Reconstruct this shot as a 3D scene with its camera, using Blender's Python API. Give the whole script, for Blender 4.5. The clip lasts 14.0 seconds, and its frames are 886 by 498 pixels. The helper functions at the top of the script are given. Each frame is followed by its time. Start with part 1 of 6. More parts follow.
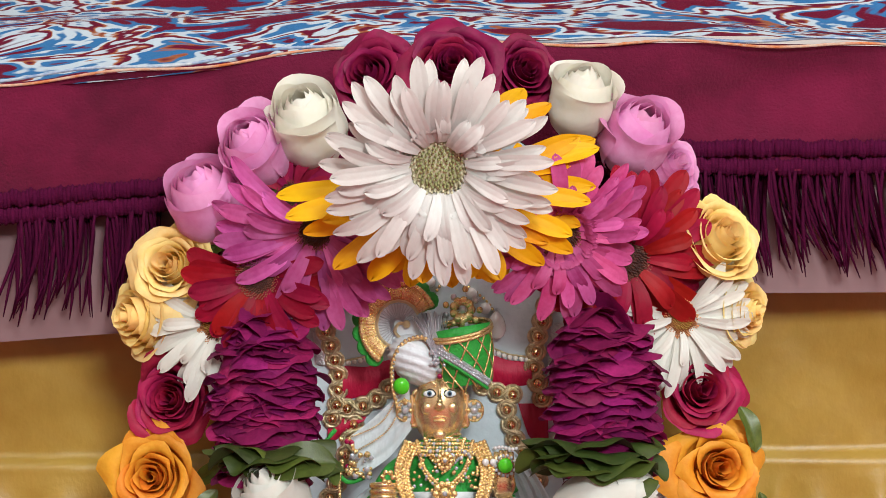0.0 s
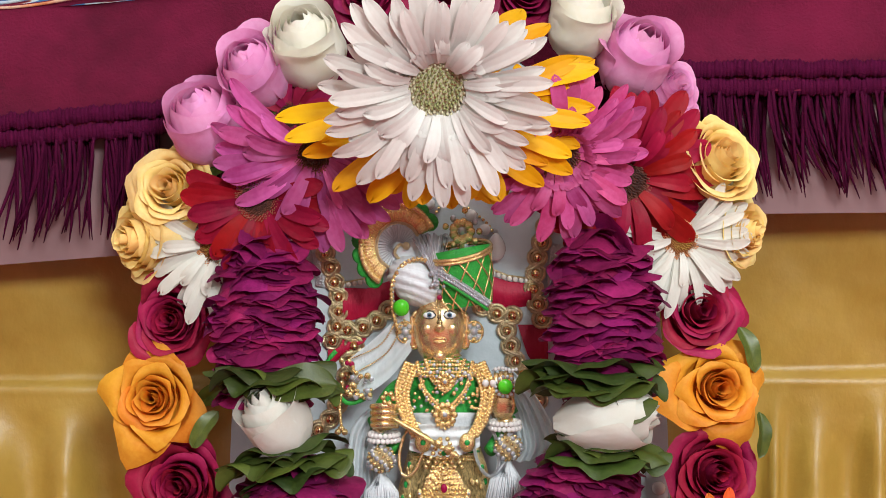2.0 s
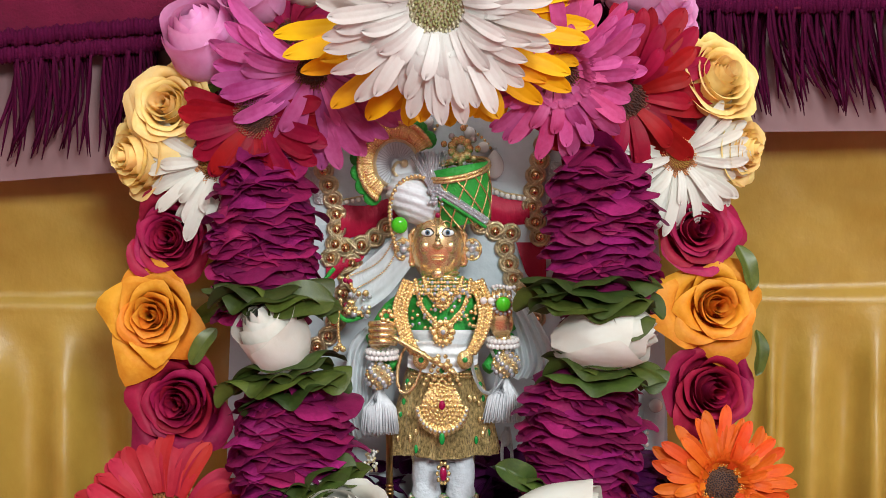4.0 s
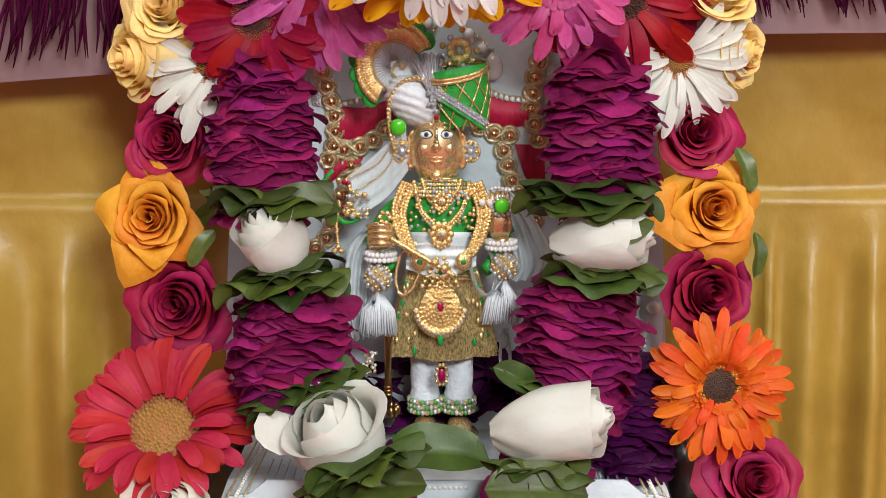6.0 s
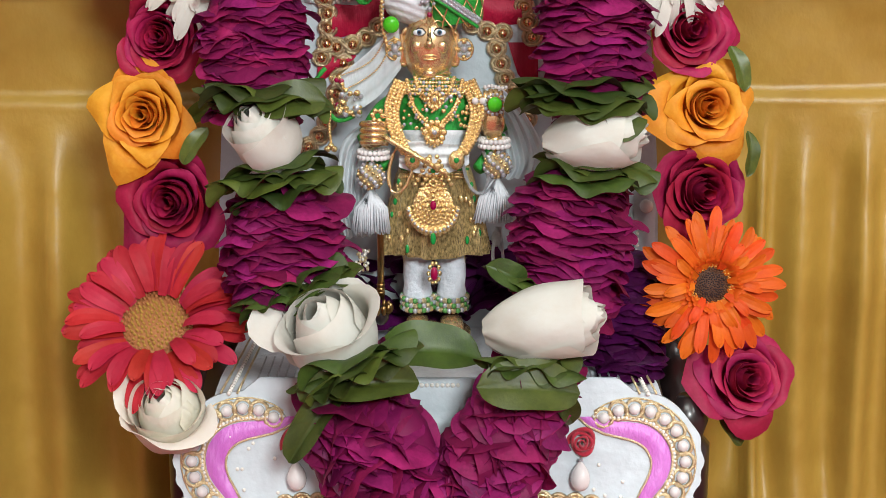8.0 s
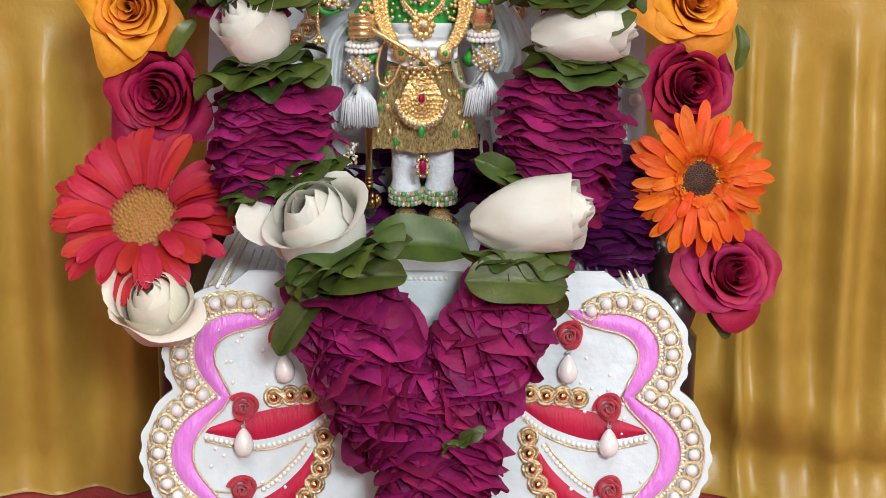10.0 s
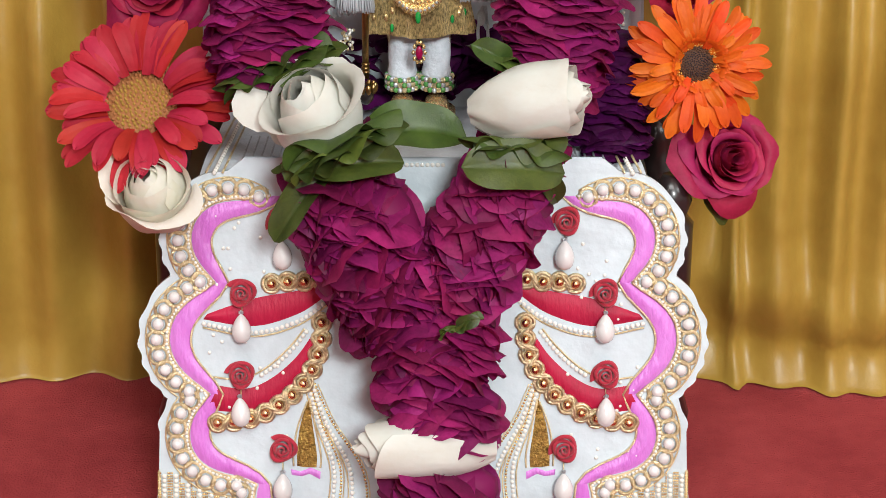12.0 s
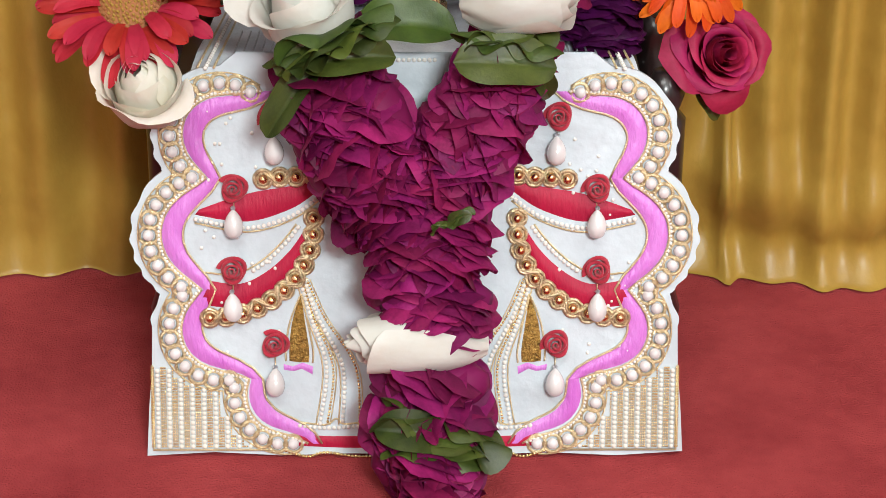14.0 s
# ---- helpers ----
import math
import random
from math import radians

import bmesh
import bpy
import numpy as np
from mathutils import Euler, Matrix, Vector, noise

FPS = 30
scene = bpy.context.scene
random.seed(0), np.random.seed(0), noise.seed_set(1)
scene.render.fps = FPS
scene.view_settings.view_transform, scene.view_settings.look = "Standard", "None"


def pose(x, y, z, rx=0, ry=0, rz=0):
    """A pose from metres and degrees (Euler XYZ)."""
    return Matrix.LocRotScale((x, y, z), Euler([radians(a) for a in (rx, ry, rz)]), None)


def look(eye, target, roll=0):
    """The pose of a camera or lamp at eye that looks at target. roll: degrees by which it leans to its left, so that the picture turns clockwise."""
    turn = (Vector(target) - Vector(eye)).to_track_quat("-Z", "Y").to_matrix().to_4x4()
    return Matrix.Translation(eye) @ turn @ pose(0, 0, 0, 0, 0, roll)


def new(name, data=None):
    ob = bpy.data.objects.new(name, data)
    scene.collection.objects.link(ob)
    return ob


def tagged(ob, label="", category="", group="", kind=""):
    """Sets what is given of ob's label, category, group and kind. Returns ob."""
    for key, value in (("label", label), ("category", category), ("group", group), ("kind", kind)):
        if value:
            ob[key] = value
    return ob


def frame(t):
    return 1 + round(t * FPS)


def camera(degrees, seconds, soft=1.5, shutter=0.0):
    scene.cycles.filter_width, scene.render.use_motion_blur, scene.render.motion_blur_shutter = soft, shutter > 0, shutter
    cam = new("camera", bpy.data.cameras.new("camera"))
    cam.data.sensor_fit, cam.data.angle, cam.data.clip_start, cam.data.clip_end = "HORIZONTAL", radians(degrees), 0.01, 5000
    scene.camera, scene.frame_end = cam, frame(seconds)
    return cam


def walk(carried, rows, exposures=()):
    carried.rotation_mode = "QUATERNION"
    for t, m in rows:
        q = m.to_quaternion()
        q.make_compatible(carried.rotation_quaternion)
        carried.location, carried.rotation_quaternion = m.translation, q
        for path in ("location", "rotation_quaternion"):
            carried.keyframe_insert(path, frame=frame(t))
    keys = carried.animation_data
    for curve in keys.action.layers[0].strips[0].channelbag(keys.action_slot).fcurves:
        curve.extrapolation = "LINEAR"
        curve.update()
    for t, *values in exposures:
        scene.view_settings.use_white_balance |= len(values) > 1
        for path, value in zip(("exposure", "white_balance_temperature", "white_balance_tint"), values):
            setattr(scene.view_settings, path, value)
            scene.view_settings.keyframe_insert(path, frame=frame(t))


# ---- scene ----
cam = camera(22.18, 14.0, soft=0.65)
EYE = (0.0, -1.2, 0.665)
# seconds, pitch, yaw, roll in degrees: the camera stands on one spot and tilts down
ROWS = [
    (0, -9.000, -0.000, -0.000),
    (0.5, -9.414, -0.010, -0.036),
    (1, -9.862, -0.013, -0.125),
    (1.5, -10.428, 0.014, -0.096),
    (2, -10.989, -0.008, -0.167),
    (2.5, -11.551, -0.040, -0.137),
    (3, -12.025, -0.052, -0.056),
    (5.5, -14.907, -0.046, -0.059),
    (6, -15.560, -0.085, 0.016),
    (6.5, -16.286, -0.134, 0.063),
    (7, -16.845, -0.165, 0.042),
    (7.5, -17.388, -0.191, 0.146),
    (8, -18.138, -0.281, 0.180),
    (10.5, -21.548, -0.635, 0.422),
    (11, -22.304, -0.630, 0.436),
    (11.5, -22.993, -0.670, 0.344),
    (12, -23.719, -0.715, 0.331),
    (12.5, -24.421, -0.778, 0.318),
    (13, -25.102, -0.881, 0.347),
    (13.5, -25.760, -0.963, 0.424),
    (14, -26.367, -0.962, 0.432),
]
walk(cam, [(t, pose(*EYE, 0, 0, yaw) @ pose(0, 0, 0, 90 + pitch) @ pose(0, 0, 0, 0, 0, roll)) for t, pitch, yaw, roll in ROWS],
     exposures=[(0.0, -0.13), (8.0, -0.11), (11.0, -0.06), (14.0, -0.06)])

# ---------------------------------------------------------------- light
world = bpy.data.worlds.new("world")
world.use_nodes = True
scene.world = world
world.node_tree.nodes["Background"].inputs["Color"].default_value = (0.9, 0.95, 1.0, 1)
world.node_tree.nodes["Background"].inputs["Strength"].default_value = 0.12


def area_lamp(name, at, target, sx, sy, watts, colour):
    data = bpy.data.lights.new(name, "AREA")
    data.shape, data.size, data.size_y, data.energy, data.color = "RECTANGLE", sx, sy, watts, colour
    ob = new(name, data)
    ob.matrix_world = look(at, target)
    return ob


area_lamp("ceiling_panel_front", (-0.2, -1.35, 2.5), (0, 0, 0.3), 1.3, 0.9, 38, (0.96, 1.0, 0.97))
# Unseen lamp added well below the ceiling, to brighten the arch from the front.
area_lamp("ceiling_panel_rear", (0.6, -2.9, 1.85), (0, 0, 0.3), 0.6, 0.45, 102, (0.93, 1.0, 1.0))
# Added side lamp with no known source; lifts the right part of the curtain.
area_lamp("ceiling_panel_side", (1.8, -1.6, 2.1), (0, 0, 0.3), 0.8, 0.8, 20, (0.93, 1.0, 1.0))

# ---------------------------------------------------------------- materials
MATS = {}


def mat(name, colour, rough=0.5, metal=0.0, dark=0.75, scale=60.0, bump=0.0, bump_scale=300.0, sheen=0.0, sss=0.0,
        hue=0.0, rnd=0.0, stretch=(1, 1, 1), second=None, aniso=0.0, coat=0.0, spec=0.5, trans=0.0):
    """A principled material with two scales of noise in its colour, fine relief and, per piece, a random change of value."""
    if name in MATS:
        return MATS[name]
    m = bpy.data.materials.new(name)
    m.use_nodes = True
    nt = m.node_tree
    b = nt.nodes["Principled BSDF"]
    L = nt.links.new
    tc = nt.nodes.new("ShaderNodeTexCoord")
    mp = nt.nodes.new("ShaderNodeMapping")
    mp.inputs["Scale"].default_value = stretch
    L(tc.outputs["Object"], mp.inputs["Vector"])
    info = nt.nodes.new("ShaderNodeObjectInfo")
    n1 = nt.nodes.new("ShaderNodeTexNoise")
    n1.noise_dimensions = "4D"
    n1.inputs["Scale"].default_value, n1.inputs["Detail"].default_value = scale, 4
    L(mp.outputs["Vector"], n1.inputs["Vector"])
    w = nt.nodes.new("ShaderNodeMath")
    w.operation = "MULTIPLY"
    w.inputs[1].default_value = 37.0
    L(info.outputs["Random"], w.inputs[0])
    L(w.outputs[0], n1.inputs["W"])
    n2 = nt.nodes.new("ShaderNodeTexNoise")
    n2.inputs["Scale"].default_value, n2.inputs["Detail"].default_value = scale * 6, 3
    L(mp.outputs["Vector"], n2.inputs["Vector"])
    mix = nt.nodes.new("ShaderNodeMath")
    mix.operation = "MULTIPLY_ADD"
    mix.inputs[1].default_value, mix.inputs[2].default_value = 0.35, 0.0
    L(n2.outputs["Fac"], mix.inputs[0])
    add = nt.nodes.new("ShaderNodeMath")
    L(n1.outputs["Fac"], add.inputs[0])
    L(mix.outputs[0], add.inputs[1])
    ramp = nt.nodes.new("ShaderNodeValToRGB")
    ramp.color_ramp.elements[0].position, ramp.color_ramp.elements[1].position = 0.45, 0.85
    lo = second if second else tuple(c * dark for c in colour)
    ramp.color_ramp.elements[0].color = (*lo, 1)
    ramp.color_ramp.elements[1].color = (*colour, 1)
    L(add.outputs[0], ramp.inputs["Fac"])
    hsv = nt.nodes.new("ShaderNodeHueSaturation")
    L(ramp.outputs["Color"], hsv.inputs["Color"])
    if rnd or hue:
        mr = nt.nodes.new("ShaderNodeMapRange")
        mr.inputs["To Min"].default_value, mr.inputs["To Max"].default_value = 1 - rnd, 1 + rnd
        L(info.outputs["Random"], mr.inputs["Value"])
        L(mr.outputs[0], hsv.inputs["Value"])
        mh = nt.nodes.new("ShaderNodeMapRange")
        mh.inputs["To Min"].default_value, mh.inputs["To Max"].default_value = 0.5 - hue, 0.5 + hue
        wr = nt.nodes.new("ShaderNodeMath")
        wr.operation = "FRACT"
        L(w.outputs[0], wr.inputs[0])
        L(wr.outputs[0], mh.inputs["Value"])
        L(mh.outputs[0], hsv.inputs["Hue"])
    L(hsv.outputs["Color"], b.inputs["Base Color"])
    b.inputs["Roughness"].default_value, b.inputs["Metallic"].default_value = rough, metal
    b.inputs["Sheen Weight"].default_value = sheen
    b.inputs["Specular IOR Level"].default_value = spec
    b.inputs["Coat Weight"].default_value = coat
    if sss:
        b.inputs["Subsurface Weight"].default_value = sss
        b.inputs["Subsurface Radius"].default_value = (1.0, 0.6, 0.5)
        b.inputs["Subsurface Scale"].default_value = 0.004
    if aniso:
        b.inputs["Anisotropic"].default_value = aniso
    if bump:
        n3 = nt.nodes.new("ShaderNodeTexNoise")
        n3.inputs["Scale"].default_value, n3.inputs["Detail"].default_value = bump_scale, 5
        L(mp.outputs["Vector"], n3.inputs["Vector"])
        bp = nt.nodes.new("ShaderNodeBump")
        bp.inputs["Strength"].default_value, bp.inputs["Distance"].default_value = bump, 0.002
        L(n3.outputs["Fac"], bp.inputs["Height"])
        L(bp.outputs["Normal"], b.inputs["Normal"])
    if trans:
        tl = nt.nodes.new("ShaderNodeBsdfTranslucent")
        L(hsv.outputs["Color"], tl.inputs["Color"])
        ms = nt.nodes.new("ShaderNodeMixShader")
        ms.inputs["Fac"].default_value = trans
        L(b.outputs["BSDF"], ms.inputs[1])
        L(tl.outputs["BSDF"], ms.inputs[2])
        L(ms.outputs["Shader"], nt.nodes["Material Output"].inputs["Surface"])
    MATS[name] = m
    return m


def petal_mat(name, colour, second=None, rough=0.55, rnd=0.12, hue=0.012, sheen=0.0):
    return mat(name, colour, rough=rough, scale=2.2, dark=0.72, bump=0.22, bump_scale=7, rnd=rnd, hue=hue, second=second, sheen=sheen, spec=0.25, trans=0.32)


P_MAROON = petal_mat("maroon_petal", (0.28, 0.008, 0.062), (0.16, 0.003, 0.034), rnd=0.2)
P_CRIMSON = petal_mat("crimson_petal", (0.42, 0.016, 0.078), (0.26, 0.007, 0.042), rnd=0.2)
P_RED = petal_mat("red_petal", (0.38, 0.007, 0.030), (0.23, 0.003, 0.016), rnd=0.2)
P_CORAL = petal_mat("coral_red_petal", (0.50, 0.026, 0.048), (0.38, 0.014, 0.03), rnd=0.15)
P_MAGENTA = petal_mat("magenta_petal", (0.47, 0.024, 0.105), (0.32, 0.012, 0.06), rnd=0.15)
P_PURPLE = petal_mat("purple_red_petal", (0.30, 0.014, 0.115), (0.15, 0.006, 0.058), rnd=0.4, hue=0.016)
P_VIOLET = petal_mat("dark_violet_petal", (0.085, 0.004, 0.075), (0.05, 0.002, 0.035), rnd=0.3)
P_LILAC = petal_mat("lilac_petal", (0.88, 0.44, 0.71), (0.78, 0.29, 0.55), rnd=0.06)
P_ORCHID = petal_mat("orchid_pink_petal", (0.64, 0.15, 0.42), (0.42, 0.04, 0.20), rnd=0.3)
P_PINK = petal_mat("hot_pink_petal", (0.62, 0.12, 0.33), (0.44, 0.035, 0.16), rnd=0.25)
P_YELLOW = petal_mat("golden_yellow_petal", (0.85, 0.45, 0.004), (0.74, 0.32, 0.002))
P_CREAMYEL = petal_mat("pale_yellow_petal", (0.96, 0.76, 0.34), (0.92, 0.63, 0.20), rnd=0.08)
P_ORANGE = petal_mat("amber_orange_petal", (0.85, 0.39, 0.045), (0.74, 0.25, 0.015), rnd=0.08)
P_TANGER = petal_mat("tangerine_petal", (0.75, 0.14, 0.012), (0.62, 0.08, 0.006))
P_WHITE = petal_mat("white_petal", (0.72, 0.72, 0.67), (0.69, 0.665, 0.59), rnd=0.04)
P_CREAM = petal_mat("cream_petal", (0.84, 0.82, 0.74), (0.82, 0.77, 0.64), rnd=0.03)
P_DAISY = petal_mat("white_gerbera_petal", (0.74, 0.73, 0.70), (0.66, 0.59, 0.56), rnd=0.07)
LEAF = mat("leaf_green", (0.052, 0.076, 0.011), rough=0.48, scale=2.2, second=(0.024, 0.040, 0.006), bump=0.10, bump_scale=14, rnd=0.35, hue=0.02, trans=0.12)
LEAF_EDGE = mat("leaf_pale", (0.085, 0.112, 0.018), rough=0.42, scale=2.5, second=(0.045, 0.066, 0.010), rnd=0.25, trans=0.15)
CARPET = mat("red_carpet", (0.38, 0.055, 0.058), rough=0.97, scale=14, second=(0.25, 0.030, 0.034), bump=0.9, bump_scale=700, spec=0.1)
SATIN = mat("gold_satin", (0.38, 0.235, 0.041), rough=0.42, scale=26, second=(0.31, 0.18, 0.028), bump=0.13, bump_scale=460, stretch=(1, 1, 0.7))
VELVET = mat("maroon_velvet", (0.13, 0.005, 0.03), rough=0.9, scale=14, second=(0.07, 0.0025, 0.016), bump=0.5, bump_scale=600, sheen=0.12, spec=0.15)
FRINGE = mat("maroon_yarn", (0.065, 0.0025, 0.026), rough=0.9, scale=200, bump=0.5, bump_scale=900, rnd=0.2, spec=0.08)
LINING = mat("pale_pink_lining", (0.22, 0.125, 0.13), rough=0.55, scale=12, dark=0.85)
WHITE_SATIN = mat("white_satin", (0.54, 0.60, 0.64), rough=0.36, scale=30, dark=0.84, bump=0.9, bump_scale=45)
GOLD = mat("gold_thread", (0.80, 0.64, 0.38), rough=0.30, metal=0.7, scale=300, dark=0.72, bump=0.5, bump_scale=1500)
GOLDBR = mat("bright_gold", (0.90, 0.66, 0.31), rough=0.27, metal=0.82, scale=200, dark=0.78, bump=0.3, bump_scale=900)
BRASS = mat("polished_brass", (0.88, 0.64, 0.34), rough=0.27, metal=0.8, scale=60, dark=0.88)
DARKWOOD = mat("black_lacquered_wood", (0.018, 0.012, 0.012), rough=0.3, scale=30, coat=0.3)
PEARL = mat("pearl", (0.66, 0.62, 0.61), rough=0.12, scale=300, dark=0.93, coat=0.8, rnd=0.04)

# ---------------------------------------------------------------- building
rng = random.Random(7)


def link(name, mesh, parent=None, m=None, label=""):
    ob = new(name, mesh)
    if parent is not None:
        ob.parent = parent
    if m is not None:
        ob.matrix_basis = m
    if label:
        ob["label"] = label
    return ob


def thing(name, at, label, category, group="", kind=""):
    ob = new(name)
    ob.empty_display_size = 0.02
    ob.matrix_basis = at if isinstance(at, Matrix) else Matrix.Translation(at)
    return tagged(ob, label, category, group, kind)


def mesh_of(name, verts, faces, mats, index=None, smooth=True):
    me = bpy.data.meshes.new(name)
    me.from_pydata([tuple(v) for v in verts], [], faces)
    for mt in mats if isinstance(mats, (list, tuple)) else [mats]:
        me.materials.append(mt)
    if index:
        me.polygons.foreach_set("material_index", index)
    me.polygons.foreach_set("use_smooth", [smooth] * len(me.polygons))
    me.update()
    return me


def sheet(name, nu, nv, fn, mt, index=None):
    """A grid over u, v in 0..1."""
    vs = [fn(i / nu, j / nv) for j in range(nv + 1) for i in range(nu + 1)]
    fs = [(j * (nu + 1) + i, j * (nu + 1) + i + 1, (j + 1) * (nu + 1) + i + 1, (j + 1) * (nu + 1) + i) for j in range(nv) for i in range(nu)]
    return mesh_of(name, vs, fs, mt, index)


class Pile:
    """Collects pieces for one joined mesh."""

    def __init__(self):
        self.v, self.f, self.k = [], [], []

    def add(self, vs, fs, k=0):
        o = len(self.v)
        self.v += [Vector(p) for p in vs]
        self.f += [tuple(a + o for a in q) for q in fs]
        self.k += [k] * len(fs)

    def ball(self, c, r, k=0, nu=8, nv=5, sz=(1, 1, 1)):
        vs = [(c[0], c[1], c[2] - r * sz[2])]
        for j in range(1, nv):
            a = -math.pi / 2 + math.pi * j / nv
            for i in range(nu):
                b = 2 * math.pi * i / nu
                vs.append((c[0] + r * sz[0] * math.cos(a) * math.cos(b), c[1] + r * sz[1] * math.cos(a) * math.sin(b), c[2] + r * sz[2] * math.sin(a)))
        vs.append((c[0], c[1], c[2] + r * sz[2]))
        last = len(vs) - 1
        fs = [(0, 1 + (i + 1) % nu, 1 + i) for i in range(nu)]
        for j in range(nv - 2):
            for i in range(nu):
                a, b2 = 1 + j * nu + i, 1 + j * nu + (i + 1) % nu
                fs.append((a, b2, b2 + nu, a + nu))
        fs += [(last, last - nu + i, last - nu + (i + 1) % nu) for i in range(nu)]
        self.add(vs, fs, k)

    def tube(self, pts, r, k=0, n=6, closed=False, squash=1.0):
        """A tube along pts; r may be a number or one radius a point."""
        pts = [Vector(p) for p in pts]
        m = len(pts)
        vs, fs = [], []
        for i, p in enumerate(pts):
            a = pts[(i - 1) % m] if closed or i else p
            b = pts[(i + 1) % m] if closed or i < m - 1 else p
            d = (b - a).normalized()
            ref = Vector((0, 0, 1)) if abs(d.z) < 0.9 else Vector((0, 1, 0))
            s = d.cross(ref).normalized()
            t2 = s.cross(d)
            rr = r[i] if isinstance(r, (list, tuple)) else r
            for q in range(n):
                w = 2 * math.pi * q / n
                vs.append(p + s * (rr * math.cos(w)) + t2 * (rr * squash * math.sin(w)))
        for i in range(m if closed else m - 1):
            for q in range(n):
                a, b = i * n + q, i * n + (q + 1) % n
                c, d = ((i + 1) % m) * n + (q + 1) % n, ((i + 1) % m) * n + q
                fs.append((a, b, c, d))
        if not closed:
            fs.append(tuple(range(n - 1, -1, -1)))
            fs.append(tuple(range((m - 1) * n, m * n)))
        self.add(vs, fs, k)

    def lathe(self, prof, c=(0, 0, 0), n=16, k=0, sx=1.0, sy=1.0):
        """prof: radius and height from bottom to top, turned about z."""
        vs = [(c[0] + r * sx * math.cos(2 * math.pi * i / n), c[1] + r * sy * math.sin(2 * math.pi * i / n), c[2] + z) for r, z in prof for i in range(n)]
        fs = [(j * n + i, j * n + (i + 1) % n, (j + 1) * n + (i + 1) % n, (j + 1) * n + i) for j in range(len(prof) - 1) for i in range(n)]
        fs.append(tuple(range(n - 1, -1, -1)))
        fs.append(tuple(range((len(prof) - 1) * n, len(prof) * n)))
        self.add(vs, fs, k)

    def mesh(self, name, mats, smooth=True):
        return mesh_of(name, self.v, self.f, mats, self.k, smooth)


def spline(pts, n):
    """A smooth line through pts (Catmull-Rom), n steps a span."""
    pts = [Vector(p) for p in pts]
    out = []
    for i in range(len(pts) - 1):
        a, b, c, d = pts[max(i - 1, 0)], pts[i], pts[i + 1], pts[min(i + 2, len(pts) - 1)]
        for j in range(n):
            t = j / n
            out.append(0.5 * (2 * b + (c - a) * t + (2 * a - 5 * b + 4 * c - d) * t * t + (3 * b - a - 3 * c + d) * t ** 3))
    return out + [pts[-1]]


def spaced(line, step, start=0.0):
    """Points at even steps along a line, each with its direction."""
    out, need = [], start
    for a, b in zip(line, line[1:]):
        length = (b - a).length
        while need <= length and length > 0:
            out.append((a.lerp(b, need / length), (b - a).normalized()))
            need += step
        need -= length
    return out


def facing(p, az=0.0, el=16.0, spin=0.0, s=1.0):
    """A pose at p whose z axis looks out towards the viewer: az degrees to the viewer's right, el degrees up."""
    m = Matrix.Translation(p) @ pose(0, 0, 0, 0, 0, az) @ pose(0, 0, 0, 90 - el) @ pose(0, 0, 0, 0, 0, spin)
    return m @ Matrix.Diagonal((s, s, s, 1))


# ---------------------------------------------------------------- flowers
CACHE = {}


def rose_petal(frac, opening, point, variant, mt):
    """One cupped petal about the z axis; frac 0 is the tight heart and 1 the outermost, which rolls back at its rim."""
    key = ("rose", round(frac, 3), opening, point, variant, mt.name)
    if key in CACHE:
        return CACHE[key]
    r = random.Random(int(frac * 1000) + variant * 77)
    wide = radians(126 - 72 * frac ** 0.8 + 30 * (1 - opening) * frac)
    rb, belly = 0.03 + 0.12 * frac, 0.085 + (0.44 + 0.30 * opening) * frac ** 0.95
    rim_at = 0.55 + (0.22 + 0.43 * opening) * frac ** 0.8
    zb, zt = -0.62, 0.40 + 0.24 * (1 - opening) - (0.10 + 0.50 * opening) * frac ** 1.3
    curl = (0.06 + 0.20 * frac ** 1.1) * (0.05 + 1.15 * opening) * r.uniform(0.7, 1.25)
    ph, ph2, skew = r.uniform(0, 6), r.uniform(0, 6), r.uniform(-0.12, 0.12)

    def fn(u, v):
        s = 2 * u - 1
        edge = 1 - 0.13 * s * s - 0.10 * abs(s) ** 5 + point * (0.12 * (1 - abs(s)) ** 2 - 0.03) + 0.02 * math.sin(3.3 * s + ph)
        t = v * edge
        rise = max(0.0, (t - 0.45) / 0.55)
        rad = rb + (belly - rb) * math.sin(min(t / 0.62, 1.0) * math.pi / 2)
        rad *= 1 + (rim_at - 1) * rise ** 1.6
        z = zb + (zt - zb) * t ** 1.15
        lip = max(0.0, t - 0.70) / 0.30
        rad += curl * lip ** 1.6 * (1 + skew * s)
        z -= curl * 0.85 * lip ** 2.6
        fold = max(0.0, abs(s) - 0.5) / 0.5
        z -= (0.05 + 0.22 * point) * frac * fold ** 2 * t * t
        rad -= 0.05 * frac * s * s * (1 - lip)
        wob = (0.042 * math.sin(4.5 * s + ph) * t * t + 0.024 * math.sin(10 * s + ph2) * lip) * (0.35 + 0.65 * frac)
        rad += wob + point * 0.08 * frac * lip * (1 - abs(s)) ** 1.5
        z += 0.6 * wob
        phi = s * wide * math.sin(math.pi * (0.2 + 0.40 * t)) ** 0.7
        return (rad * math.cos(phi), rad * math.sin(phi), z)

    CACHE[key] = sheet("petal", 14, 12, fn, mt)
    return CACHE[key]


